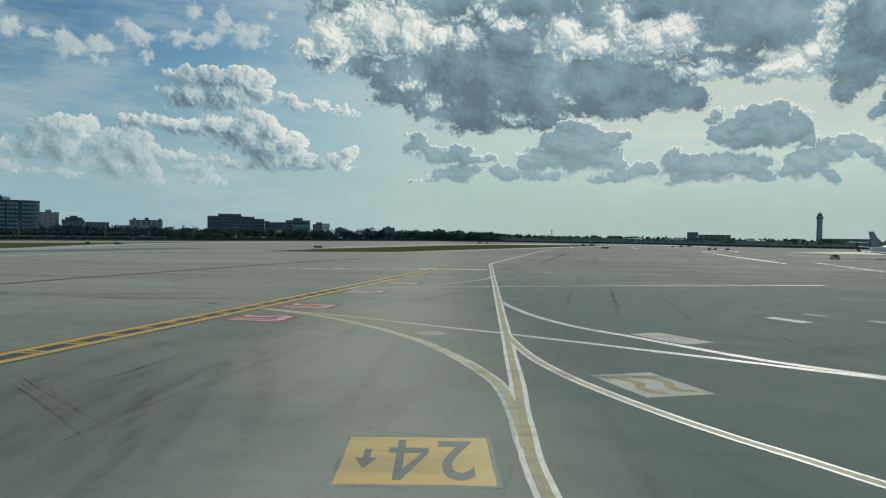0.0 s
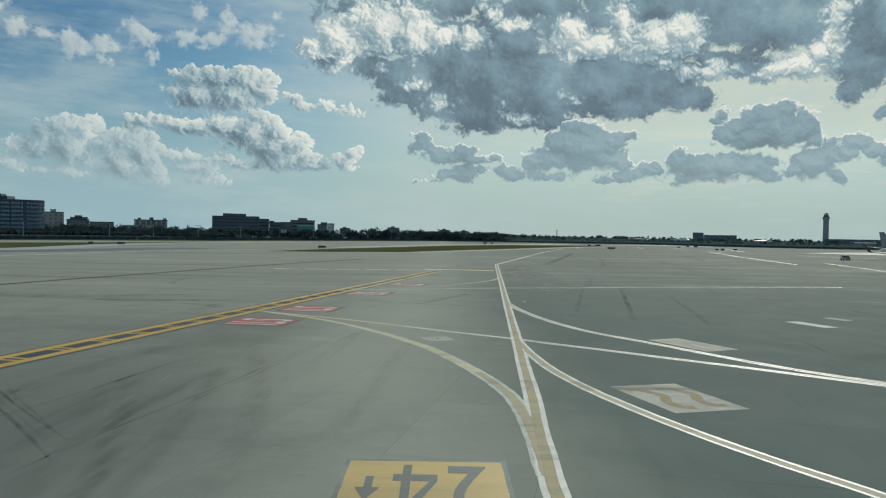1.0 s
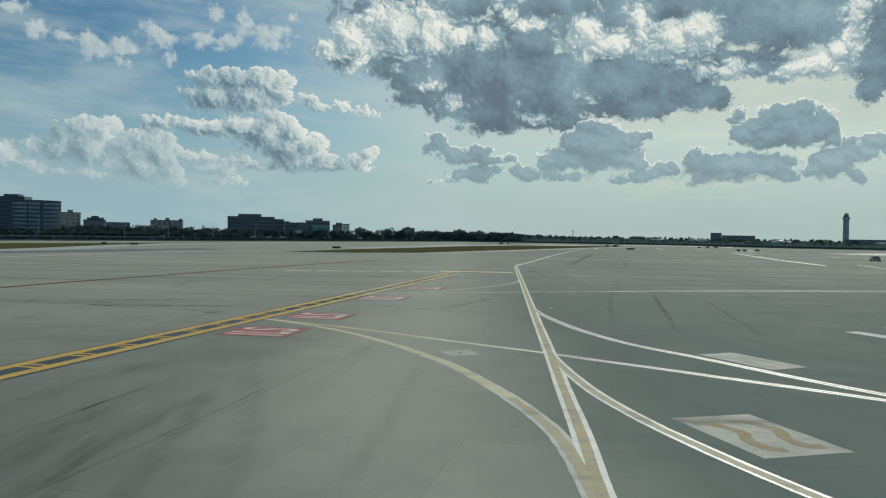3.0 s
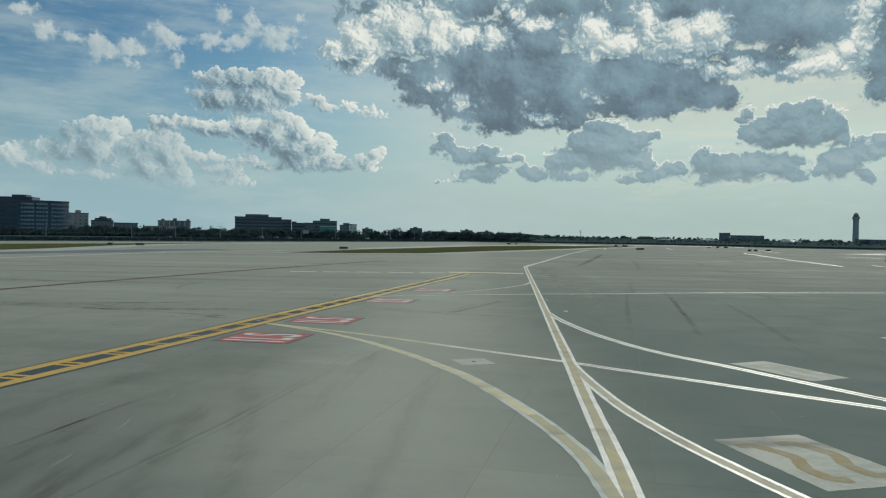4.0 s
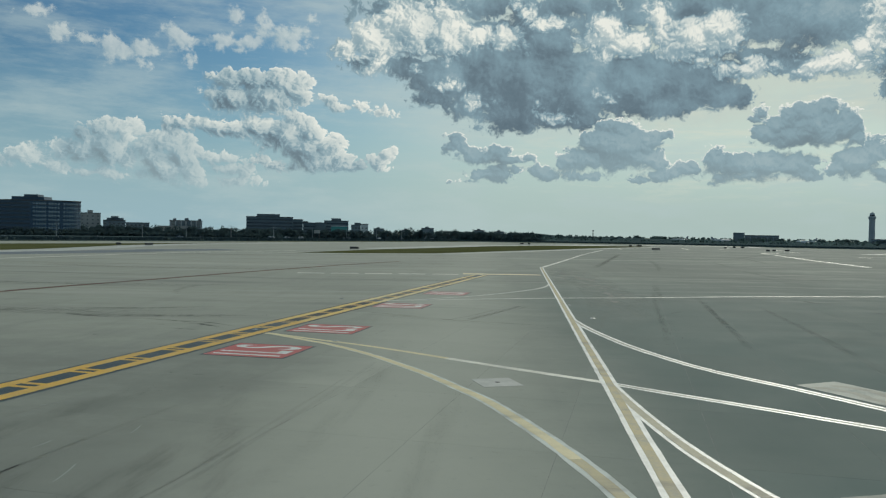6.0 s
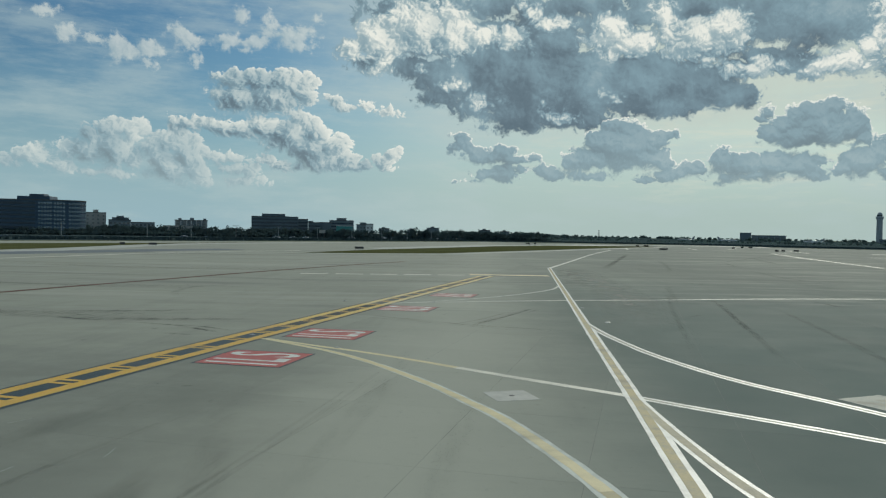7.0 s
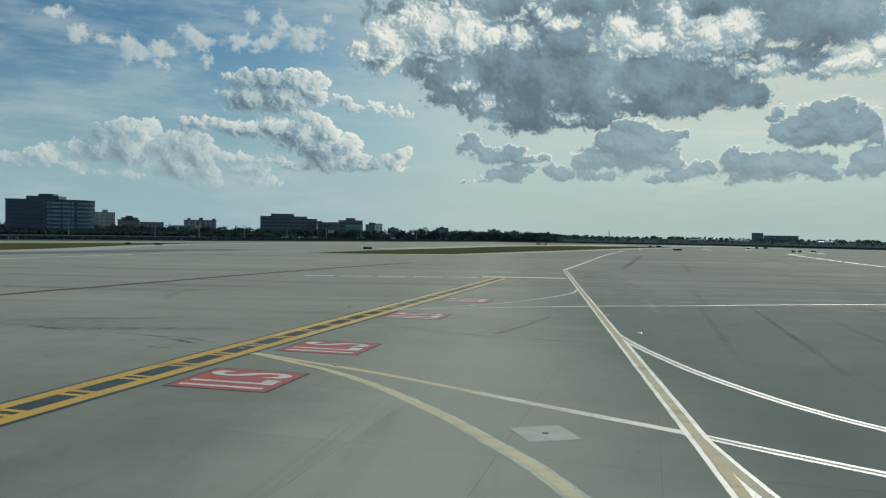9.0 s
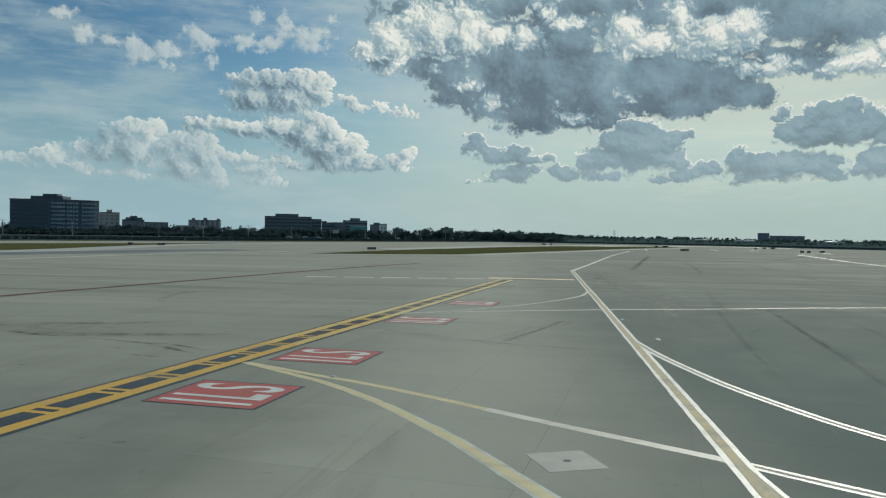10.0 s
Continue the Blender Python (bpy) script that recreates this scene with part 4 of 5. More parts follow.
share("numeral", mesh_of("numeral", [(-0.28 + x * 1.0, -1.66 + y * 3.26, 0.012) for x, y in four], [(0, 1, 2, 3), (3, 2, 5, 4), (4, 5, 6, 7, 13), (8, 3, 4, 12, 9), (2, 10, 11, 5), (9, 12, 13, 7)], GREY_INK), sign)
b = bmesh.new()
b.faces.new([b.verts.new((1.24 + x, -0.78 + y, 0.012)) for x, y in ((-0.09, 0), (0.09, 0), (0.09, 0.75), (0.27, 0.75), (0, 1.58), (-0.27, 0.75), (-0.09, 0.75))])
part("arrow", b, GREY_INK, sign)


def faded_sign(x, y, turn, w, h, ink):
    """A pale painted sign whose two worn characters cannot be read: bent bars."""
    t = thing("painted_sign", "faded white painted ground sign with worn ochre strokes", "painted sign", pose(x, y, 0, 0, 0, turn), kind="structure")
    panel(w, h, 0.004, SIGN_WHITE, "panel", t, "faded white panel")
    for cx in (-w * 0.21, w * 0.23):
        line = bend([(cx - 0.20 * w, h * 0.33), (cx - 0.02 * w, h * 0.30), (cx + 0.10 * w, h * 0.06), (cx - 0.04 * w, -h * 0.14), (cx - 0.02 * w, -h * 0.33), (cx + 0.12 * w, -h * 0.36)], 0.15)
        share("worn_stroke", mesh_of("worn_stroke", *band(line, -0.19, 0.19, 0.008, 0.03), ink), t, "worn ochre stroke")
    return t


faded_sign(7.81, 28.43, 16.6, 2.75, 4.28, OCHRE)
faded_sign(12.57, 41.55, 26.0, 2.10, 4.33, DULL)
for x, y, turn, w, h in ((23.7, 51.9, 20, 1.1, 3.4), (27.3, 55.6, 25, 0.9, 1.8), (30.0, 50.8, 20, 1.0, 3.0)):
    t = thing("painted_sign", "weathered white painted patch on the apron", "painted sign", pose(x, y, 0, 0, 0, turn), kind="structure")
    panel(w, h, 0.004, FADED if h > 3.2 else PALE, "panel", t)

# square concrete patch with its cover
patch = thing("utility_pit", "pale square concrete patch with a small dark cover", "utility cover", pose(-0.62, 42.05, 0, 0, 0, 19.6), kind="structure")
part("slab", box(-0.77, 0.77, -0.77, 0.77, -0.01, 0.006, 0.004), plain("pale_concrete", (0.38, 0.395, 0.36), (0.46, 0.47, 0.43), 0.7, 1.5), patch)
part("cover", tube(0.03, 0.0, 0.005, 0.014, 0.10, 0.09), DARK_METAL, patch, "dark iron cover")


def inset_light(x, y):
    t = thing("inset_light", "small metal taxiway light set in the pavement", "light", pose(x, y, 0), "taxiway lights")
    part("rim", lathe([(-0.01, 0.15), (0.018, 0.15), (0.028, 0.10)], 16), STEEL, t)
    part("lens", box(-0.05, 0.05, -0.04, 0.04, 0.028, 0.045, 0.008), WHITE, t, "white lens")


for x, y in ((-8.57, 51.80), (6.23, 64.90), (5.80, 74.65), (-13.84, 55.53), (6.21, 97.27), (-5.67, 77.06), (6.24, 65.20), (-12.86, 76.49)):
    inset_light(x, y)

# pale scrapes
for a, b in (((-10.46, 29.65), (-10.64, 30.88)), ((-10.44, 26.2), (-10.47, 27.3)), ((-10.64, 33.7), (-10.74, 34.5)), ((-12.42, 32.1), (-12.3, 32.8)), ((-14.85, 36.5), (-14.5, 37.1)), ((-6.1, 24.0), (-5.9, 24.7)), ((1.2, 26.4), (1.25, 26.7)), ((9.4, 33.2), (9.8, 33.0))):
    tagged(share("scrape", mesh_of("scrape", *band(bend([a, ((a[0] + b[0]) / 2 + 0.02, (a[1] + b[1]) / 2), b], 0.1), -0.012, 0.012, 0.0032, 0.008), PALE)), "thin pale scrape on the concrete", "scrape", kind="structure")
# tyre dirt


def tyre_marks(pts, w, m):
    """Dark streaks of uneven length beside one another along a line."""
    verts, faces = [], []
    whole = bend(pts, 1.2)
    n = len(whole[0])
    for _ in range(max(4, int(w * 9))):
        i0, i1 = sorted((random.randrange(n), random.randrange(n)))
        if i1 - i0 < n // 4:
            i0, i1 = max(0, i0 - n // 3), min(n, i1 + n // 3)
        off, half = random.gauss(0, w * 0.42), random.uniform(0.03, 0.12) * (0.6 + w * (0.5 if w < 2.5 else 0.9))
        v, f = band((whole[0][i0:i1], whole[1][i0:i1]), off - half, off + half, random.uniform(0.0012, 0.0028), half * 0.4)
        faces += [tuple(k + len(verts) for k in q) for q in f]
        verts += v
    tagged(share("tyre_mark", mesh_of("tyre_mark", verts, faces, m)), "dark streaky tyre marks on the concrete", "tyre mark", kind="structure")


tyre_marks([(-16.6, 28.4), (-13.1, 24.5), (-9.3, 20.0)], 0.28, RUBBER_FAINT)
tyre_marks([(-15.8, 28.9), (-12.6, 24.9), (-9.2, 20.8)], 0.28, RUBBER_FAINT)
tyre_marks([(-13.6, 22), (-12.4, 27), (-11.5, 33), (-10.7, 37)], 0.3, RUBBER_FAINT)
tyre_marks([(-9.7, 18), (-9.2, 22), (-7.6, 30.5), (-6.4, 39.5), (-5.6, 47)], 0.4, RUBBER_FAINT)
tyre_marks([(-9, 66), (-3, 62), (3, 60)], 0.8, RUBBER_SOFT)
tyre_marks([(-60, 92), (-45, 88), (-30, 90)], 1.4, RUBBER_SOFT)
tyre_marks([(-80, 130), (-50, 122), (-20, 128)], 2.0, RUBBER_SOFT)
tyre_marks([(-3, 62), (-1, 66), (2, 74)], 1.2, RUBBER_SOFT)


def smear(points, width, strength, material=None, label="soft dark tyre smear worn into the concrete"):
    """A broad soft tyre smear that thins out towards its sides and ends."""
    length = sum(math.dist(a, b) for a, b in zip(points, points[1:]))
    pts, way = bend(points, min(0.8, length / 8))
    verts, faces, cover = [], [], []
    n, cols = len(pts), 7
    for i, (p, w) in enumerate(zip(pts, way)):
        side = Vector((w.y, -w.x, 0))
        end = min(1.0, min(i, n - 1 - i) / (n * 0.3))
        for j in range(cols):
            f = j / (cols - 1) * 2 - 1
            q = p + side * f * width * 0.5
            verts.append((q.x, q.y, 0.0014 + 0.0012 * strength))
            cover.append((1 - f * f) * end * end * (3 - 2 * end) * strength * 0.40)
    for i in range(n - 1):
        for j in range(cols - 1):
            k = i * cols + j
            faces.append((k, k + 1, k + cols + 1, k + cols))
    me = mesh_of("tyre_smear", verts, faces, material or SMEAR)
    me.attributes.new("cover", "FLOAT", "POINT").data.foreach_set("value", cover)
    tagged(share("dust" if material else "tyre_smear", me), label, "dust" if material else "tyre mark", kind="structure")


sm = Mat("soft_tyre_dirt", 0.92, spec=0.06)
own = sm.t.nodes.new("ShaderNodeAttribute")
own.attribute_name = "cover"
patchy = sm.noise(0.9, 6, 0.65, (1, 0.5, 1), 15, True)
sm.colour(sm.mix(patchy, (0.09, 0.095, 0.09), (0.13, 0.135, 0.125)))
plug(sm.t, sm.b.inputs["Alpha"], sm.math("MULTIPLY", own.outputs["Fac"], sm.math("MULTIPLY", sm.step(patchy, 0.3, 0.65, 0.25, 1.0), sm.step(sm.noise(2.6, 5, 0.7, (1, 0.12, 1), 8, True), 0.35, 0.65, 0.25, 1.2))))
SMEAR = sm.m
smear([(-14.5, 18), (-14.3, 23), (-14.4, 29.5), (-13.6, 36), (-11.8, 42)], 1.5, 0.45)
smear([(-10.3, 14), (-10.8, 18.5), (-11.2, 22.3), (-11.4, 27), (-12.0, 33)], 1.7, 0.5)
smear([(-8.2, 12), (-8.6, 15.6), (-9.2, 20), (-9.6, 24.3), (-9.4, 29.3), (-8.3, 34.5)], 1.3, 0.48)
smear([(-7.2, 12), (-7.5, 15.5), (-7.9, 19), (-8.3, 24)], 0.9, 0.4)
smear([(-11.6, 30), (-10.2, 26), (-8.5, 20.8), (-7.4, 16.0), (-7.0, 12)], 0.8, 0.42)
smear([(-9.9, 35), (-9.0, 31.9), (-8.0, 25.3), (-7.0, 18.7), (-6.6, 13)], 0.9, 0.38)
smear([(-10.4, 42), (-8.4, 35), (-6.4, 27.3), (-5.2, 20), (-4.8, 14)], 1.1, 0.3)
smear([(4.3, 12), (4.6, 16), (5.0, 21.6), (5.2, 27)], 0.8, 0.28)
smear([(9.4, 11), (7.8, 15), (6.6, 19), (5.6, 23.5)], 0.7, 0.22)
smear([(-5.0, 54), (-5.2, 44), (-5.6, 34), (-6.4, 27)], 1.0, 0.24)
smear([(-1.8, 44), (-2.5, 33), (-3.0, 25), (-4.0, 18)], 0.9, 0.22)
smear([(44, 72), (58, 92), (70, 128), (92, 150)], 2.0, 0.34)
smear([(-58, 66), (-40, 63.5), (-28, 62.5), (-17, 62)], 4.0, 0.6)
smear([(-50, 66), (-34, 64), (-18, 66)], 3.0, 0.3)
smear([(-60, 92), (-42, 86), (-24, 90)], 4.0, 0.26)
smear([(-90, 140), (-55, 126), (-20, 132)], 6.0, 0.26)
smear([(-30, 150), (-10, 152), (2, 156)], 4.0, 0.32)
smear([(-22, 182), (-4, 186), (10, 196)], 4.0, 0.3)
smear([(-1, 100), (-12, 106), (-26, 108)], 3.0, 0.22)
smear([(12, 30), (17, 36), (24, 40), (34, 41)], 2.4, 0.26)
# streaks west of the ladder, across the lane beyond the centre line, and far out
smear([(-28.0, 60.6), (-23.7, 61.0), (-19.5, 61.9), (-15.0, 62.8)], 1.5, 0.8)
smear([(-30.7, 64.5), (-24.7, 65.9), (-20.5, 68.0)], 1.1, 0.8)
smear([(-23.3, 59.8), (-19.5, 58.8), (-16.0, 56.4)], 0.4, 1.5)
smear([(-19.7, 59.1), (-17.3, 58.2), (-15.4, 56.9)], 0.35, 1.5)
smear([(-19.1, 58.1), (-17.5, 57.3), (-15.7, 56.0)], 0.3, 1.4)
smear([(-18.6, 55.4), (-16.8, 55.0)], 0.35, 1.0)
smear([(-28.8, 61.8), (-26.2, 60.7), (-23.5, 60.0)], 0.6, 1.2)
smear([(-27.6, 62.8), (-26.6, 63.0)], 0.3, 1.6)
smear([(-24.5, 64.0), (-23.5, 63.9)], 0.3, 1.6)
smear([(-21.4, 52.1), (-21.1, 52.4)], 0.25, 1.6)
smear([(-20.0, 56.8), (-19.7, 57.2)], 0.25, 1.6)
smear([(-12.2, 42.1), (-11.8, 42.2)], 0.16, 1.7)
smear([(-6.6, 43.6), (-6.3, 43.5)], 0.12, 1.7)
smear([(-7.7, 40.2), (-7.3, 40.2)], 0.12, 1.5)
smear([(-13.2, 42.3), (-13.1, 42.4)], 0.12, 1.4)
smear([(-25.9, 93.2), (-29.4, 88.6), (-29.4, 83.6), (-28.0, 79.2), (-26.1, 76.5)], 0.8, 0.5)
smear([(17.4, 142.6), (25.2, 177.8), (43.9, 263.6)], 1.5, 1.5)
smear([(41.0, 210.3), (33.4, 166.1), (26.1, 131.9)], 1.0, 0.6)
smear([(50.4, 187.7), (60.2, 209.5), (96.2, 280.4), (118.9, 325.8)], 1.2, 0.9)
smear([(51.8, 191.5), (46.6, 163.0)], 0.8, 0.9)
smear([(73.9, 238.4), (60.6, 178.8)], 1.2, 0.9)
smear([(43.6, 149.9), (41.1, 127.0), (42.0, 114.7)], 0.9, 0.7)
smear([(22.8, 109.5), (24.6, 106.7)], 0.7, 0.7)
smear([(19.3, 105.0), (14.0, 78.7)], 0.8, 0.5)
smear([(18.3, 81.7), (15.2, 67.2), (13.6, 57.8)], 0.5, 0.55)
smear([(12.1, 69.0), (14.0, 71.5)], 0.4, 0.6)
smear([(20.0, 91.9), (14.1, 61.5), (11.4, 48.5)], 0.5, 0.7)
smear([(17.2, 97.0), (12.3, 72.9), (8.3, 52.1)], 0.45, 0.5)
smear([(28.5, 73.9), (30.3, 69.8)], 0.5, 1.1)
smear([(21.5, 56.0), (23.1, 54.6)], 0.5, 1.1)
smear([(31.5, 63.3), (32.6, 58.5)], 0.45, 1.1)
smear([(19.4, 44.5), (18.5, 38.6)], 0.4, 0.7)
smear([(21.6, 78.4), (18.4, 59.8), (15.7, 46.2)], 0.6, 0.6)
smear([(27.4, 85.7), (27.9, 79.7)], 0.5, 0.9)
smear([(-16.2, 27.8), (-13.2, 24.5), (-9.5, 20.1)], 0.16, 1.2)
smear([(-16.9, 29.5), (-12.5, 24.5), (-9.3, 21.1)], 0.14, 1.0)
smear([(-15.2, 26.4), (-13.9, 28.5)], 0.4, 0.6)
# pale dust swept along the far side of the centre line
dust = Mat("pale_dust", 1.0, spec=0.0)
own = dust.t.nodes.new("ShaderNodeAttribute")
own.attribute_name = "cover"
dust.colour(dust.mix(dust.noise(0.5, 5, 0.6, world=True), (0.50, 0.51, 0.45), (0.60, 0.60, 0.54)))
plug(dust.t, dust.b.inputs["Alpha"], dust.math("MULTIPLY", own.outputs["Fac"], dust.step(dust.noise(0.25, 7, 0.7, (1.0, 0.4, 1), 10, True), 0.36, 0.62, 0.15, 1.1)))
smear([(13.0, 150), (12.3, 125), (12.0, 105), (10.8, 84), (8.6, 64), (7.2, 52)], 5.5, 1.2, dust.m, "pale dust swept over the concrete")
smear([(11.0, 142), (9.8, 118), (8.5, 96)], 3.5, 0.8, dust.m, "pale dust swept over the concrete")

# ---- beyond the airfield: city edge ----


def block(name, label, front, depth, height, wall, floors=0, bay=0.0, first=4.0, storey=3.7, win=(2.0, 1.8), tops=(), strips=False, trim=None, pane=None):
    """A building on a front line from left to right as seen from the field, with storeys of windows and roof houses."""
    (x0, y0), (x1, y1) = front
    length = math.hypot(x1 - x0, y1 - y0)
    t = thing(name, label, "building", pose(x0, y0, -0.1, 0, 0, math.degrees(math.atan2(y1 - y0, x1 - x0))))
    part("wall", box(0, length, 0, depth, 0, height), wall, t)
    part("roof", box(-0.25, length + 0.25, -0.25, depth + 0.25, height, height + 0.7, 0.1), trim or ROOFING, t, "dark flat roof edge")
    for a, b, up in tops:
        roof_house = part("roof_house", box(a * length, b * length, depth * 0.25, depth * 0.75, height + 0.7, height + up), wall, t)
        part("roof_cap", box(a * length - 0.15, b * length + 0.15, depth * 0.25 - 0.15, depth * 0.75 + 0.15, height + up, height + up + 0.3), ROOFING, roof_house)
    if floors and strips:
        for k in range(floors):
            z = first + storey * k
            part("window_band", box(0.8, length - 0.8, -0.06, 0.3, z, z + win[1]), TINTED, t, "dark ribbon window")
            part("window_band", box(length - 0.3, length + 0.06, 0.8, depth - 0.8, z, z + win[1]), TINTED, t, "dark ribbon window")
    elif floors:
        n = int((length - 1.0) / bay)
        b = box(-win[0] / 2, win[0] / 2, -0.07, 0.3, 0, win[1])
        me = bpy.data.meshes.new("window")
        b.to_mesh(me), b.free()
        me.materials.append(pane or GLASS)
        for k in range(floors):
            for i in range(n):
                share("window", me, t, m=pose((i + 0.5) * length / n, 0, first + storey * k))
    return t


# the long dark office slab: two faces meeting at a corner, the further one with lit-up panes
def rounded_office(flat_front, bulge, depth, height, label):
    """A slab with a straight dark front that swings round into a bowed front with rows of square windows."""
    t = thing("office_building", label, "building", pose(0, 0, -0.1))
    (x0, y0), (x1, y1) = flat_front
    bow, way = bend([(x1, y1), *bulge], 1.0)
    bow = bow[1:] if (bow[0] - Vector((x1, y1, 0))).length < 0.01 else bow
    way = way[-len(bow):]
    back = Vector((y1 - y0, -(x1 - x0), 0)).normalized() * -depth
    outline = [(x0, y0), (x1, y1)] + [(p.x, p.y) for p in bow] + [(bow[-1].x - 11.5, bow[-1].y + 17.0), (x0 + back.x, y0 + back.y)]
    part("wall", prism(outline, 0, height), HAZED_DARK_WALL, t)
    cx, cy = sum(p[0] for p in outline) / len(outline), sum(p[1] for p in outline) / len(outline)
    rim = [(cx + (x - cx) * 1.012, cy + (y - cy) * 1.012) for x, y in outline]
    part("parapet", prism(rim, height, height + 0.9), ROOFING, t, "dark flat parapet")
    part("cornice", prism([(cx + (x - cx) * 1.006, cy + (y - cy) * 1.006) for x, y in outline], height - 3.0, height - 2.6), ROOFING, t)
    span = Vector((x1 - x0, y1 - y0, 0))
    n = span.normalized()
    heading = math.degrees(math.atan2(n.y, n.x))
    for k in range(7):  # dark ribbons on the straight front
        z = 5.0 + 3.25 * k
        ribbon = part("window_band", box(1.5, span.length - 1.0, -0.12, 0.2, z, z + 1.5), TINTED, t, "dark ribbon window")
        ribbon.matrix_basis = pose(x0, y0, 0, 0, 0, heading)
    b = box(-0.72, 0.72, -0.10, 0.3, 0, 1.45)
    pane = bpy.data.meshes.new("window")
    b.to_mesh(pane), b.free()
    pane.materials.append(MIRROR)
    walked, last, column = 0.0, Vector((x1, y1, 0)), 0
    for p, w in zip(bow, way):
        walked, last = walked + (p - last).length, p
        if walked >= 1.2 + 2.25 * column:
            column += 1
            if column == 10:
                continue
            a = math.degrees(math.atan2(w.y, w.x))
            for k in range(7):
                share("window", pane, t, m=pose(p.x, p.y, 5.0 + 3.25 * k, 0, 0, a))
    for a0, a1, d0, d1, up in ((0.42, 1.24, 0.18, 0.60, 3.4), (0.70, 1.06, 0.24, 0.52, 5.2)):
        quad = [Vector((x0, y0, 0)) + span * a + back * d for a, d in ((a0, d0), (a1, d0), (a1, d1), (a0, d1))]
        house = part("roof_house", prism([(q.x, q.y) for q in quad], height + 0.9, height + up), HAZED_DARK_WALL, t)
        part("roof_cap", prism([(q.x, q.y) for q in quad], height + up, height + up + 0.25), ROOFING, house)
    return t


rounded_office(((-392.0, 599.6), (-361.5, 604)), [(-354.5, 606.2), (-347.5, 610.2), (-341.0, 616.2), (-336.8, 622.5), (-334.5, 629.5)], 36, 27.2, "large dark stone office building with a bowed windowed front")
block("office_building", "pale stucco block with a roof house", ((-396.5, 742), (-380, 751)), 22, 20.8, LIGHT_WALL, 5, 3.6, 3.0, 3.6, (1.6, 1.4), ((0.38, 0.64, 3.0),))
block("office_building", "stepped grey office building with a hipped crown", ((-369, 734.5), (-351, 743)), 24, 13.8, HAZED_GREY_WALL, 3, 3.2, 3.0, 3.6, (2.0, 1.6), ((0.15, 0.92, 2.6), (0.35, 0.68, 4.2)))
block("office_building", "low grey office wing beside trees", ((-350.7, 743.2), (-331, 752.6)), 24, 11.8, HAZED_GREY_WALL, 3, 3.2, 2.0, 3.4, (2.0, 1.5))
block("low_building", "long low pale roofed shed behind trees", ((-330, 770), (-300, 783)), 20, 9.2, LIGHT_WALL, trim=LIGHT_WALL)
apart = block("apartment_building", "apartment building with pale upright strips between balconies", ((-337, 815.5), (-306, 828)), 20, 15.6, HAZED_SLATE_WALL, 5, 5.6, 2.2, 2.9, (3.6, 1.7), ((0.10, 0.20, 2.2), (0.46, 0.58, 2.8), (0.88, 0.97, 2.2)))
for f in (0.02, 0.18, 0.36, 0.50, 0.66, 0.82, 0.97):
    part("pilaster", box(f * 33.4 - 0.7, f * 33.4 + 0.7, -0.6, 0.2, 0, 15.4), HAZED_TOWER_CON, apart, "pale upright strip")
block("office_building", "broad grey office building with ribbon windows", ((-247, 795.5), (-201, 808.6)), 40, 20.6, HAZED_SLATE_WALL, 5, 0, 3.4, 3.5, (2.0, 1.4), ((0.22, 0.72, 3.2),), True)
block("office_building", "narrow dark office tower with ribbon windows", ((-211, 847), (-200.3, 850)), 25, 19.0, HAZED_SLATE_WALL, 4, 0, 4.0, 3.6, (2.0, 1.4), (), True)
block("office_building", "lower dark office step", ((-200, 850), (-186.5, 853.2)), 25, 15.6, HAZED_SLATE_WALL, 3, 0, 4.0, 3.6, (2.0, 1.4), ((0.0, 0.38, 1.8),), True)
block("office_building", "grey office building with two roof levels", ((-190, 866), (-178, 868)), 5, 16.0, HAZED_GREY_WALL)
block("office_building", "grey office building with two roof levels", ((-181.5, 874.7), (-154.5, 880)), 30, 18.6, HAZED_GREY_WALL, 4, 0, 4.2, 3.6, (2.0, 1.4), ((0.30, 0.70, 3.0),), True)
block("hall", "white canopy roofed hall over a teal front", ((-160.5, 810), (-143.7, 813.2)), 9, 12.0, TEAL, trim=WHITE_WALL)
block("office_building", "pale office building with one bright end", ((-146.2, 851), (-135.9, 852.7)), 18, 14.0, HAZED_GREY_WALL, 3, 2.6, 3.4, 3.4, (1.5, 1.4), ((0.35, 1.0, 2.6),))
block("office_building", "white end wing of an office", ((-135.7, 852.8), (-127.8, 854)), 16, 15.0, WHITE_WALL, 3, 2.6, 3.4, 3.4, (1.4, 1.4))
for x, y, w, h in ((-72, 905, 14, 13), (-128, 900, 12, 11.5), (-10, 930, 12, 11.5), (16, 960, 10, 10.5), (-95, 905, 9, 10.5)):
    block("low_building", "low grey building among trees", ((x, y), (x + w, y + 1.5)), 10, h - 1, HAZED_GREY_WALL, 2, 2.8, 3.0, 3.4, (1.4, 1.2), ((0.3, 0.6, 1.8),))
block("hangar", "long grey hangar far across the field", ((522, 1556), (581, 1535)), 60, 12.6, HAZED_GREY_WALL, 1, 9.0, 0.5, 3.0, (7.5, 9.0))
block("hangar", "tall grey end block of the hangar", ((501.5, 1562.5), (521.5, 1556)), 50, 17.3, HAZED_GREY_WALL)
block("terminal_building", "low distant terminal building beside parked aircraft", ((700, 1420), (790, 1375)), 40, 8.0, HAZED_GREY_WALL, 1, 6.0, 3.0, 3.0, (4.0, 2.5))

# embankment falling towards the field's far end
b = bmesh.new()
rows = [(40, 1195, 9.6), (84, 1215, 8.9), (132, 1230, 5.2), (210, 1245, 4.4), (330, 1260, 2.5)]
front_v = [b.verts.new((x - 14, y - 45, -0.1)) for x, y, z in rows]
top_v = [b.verts.new((x, y, z)) for x, y, z in rows]
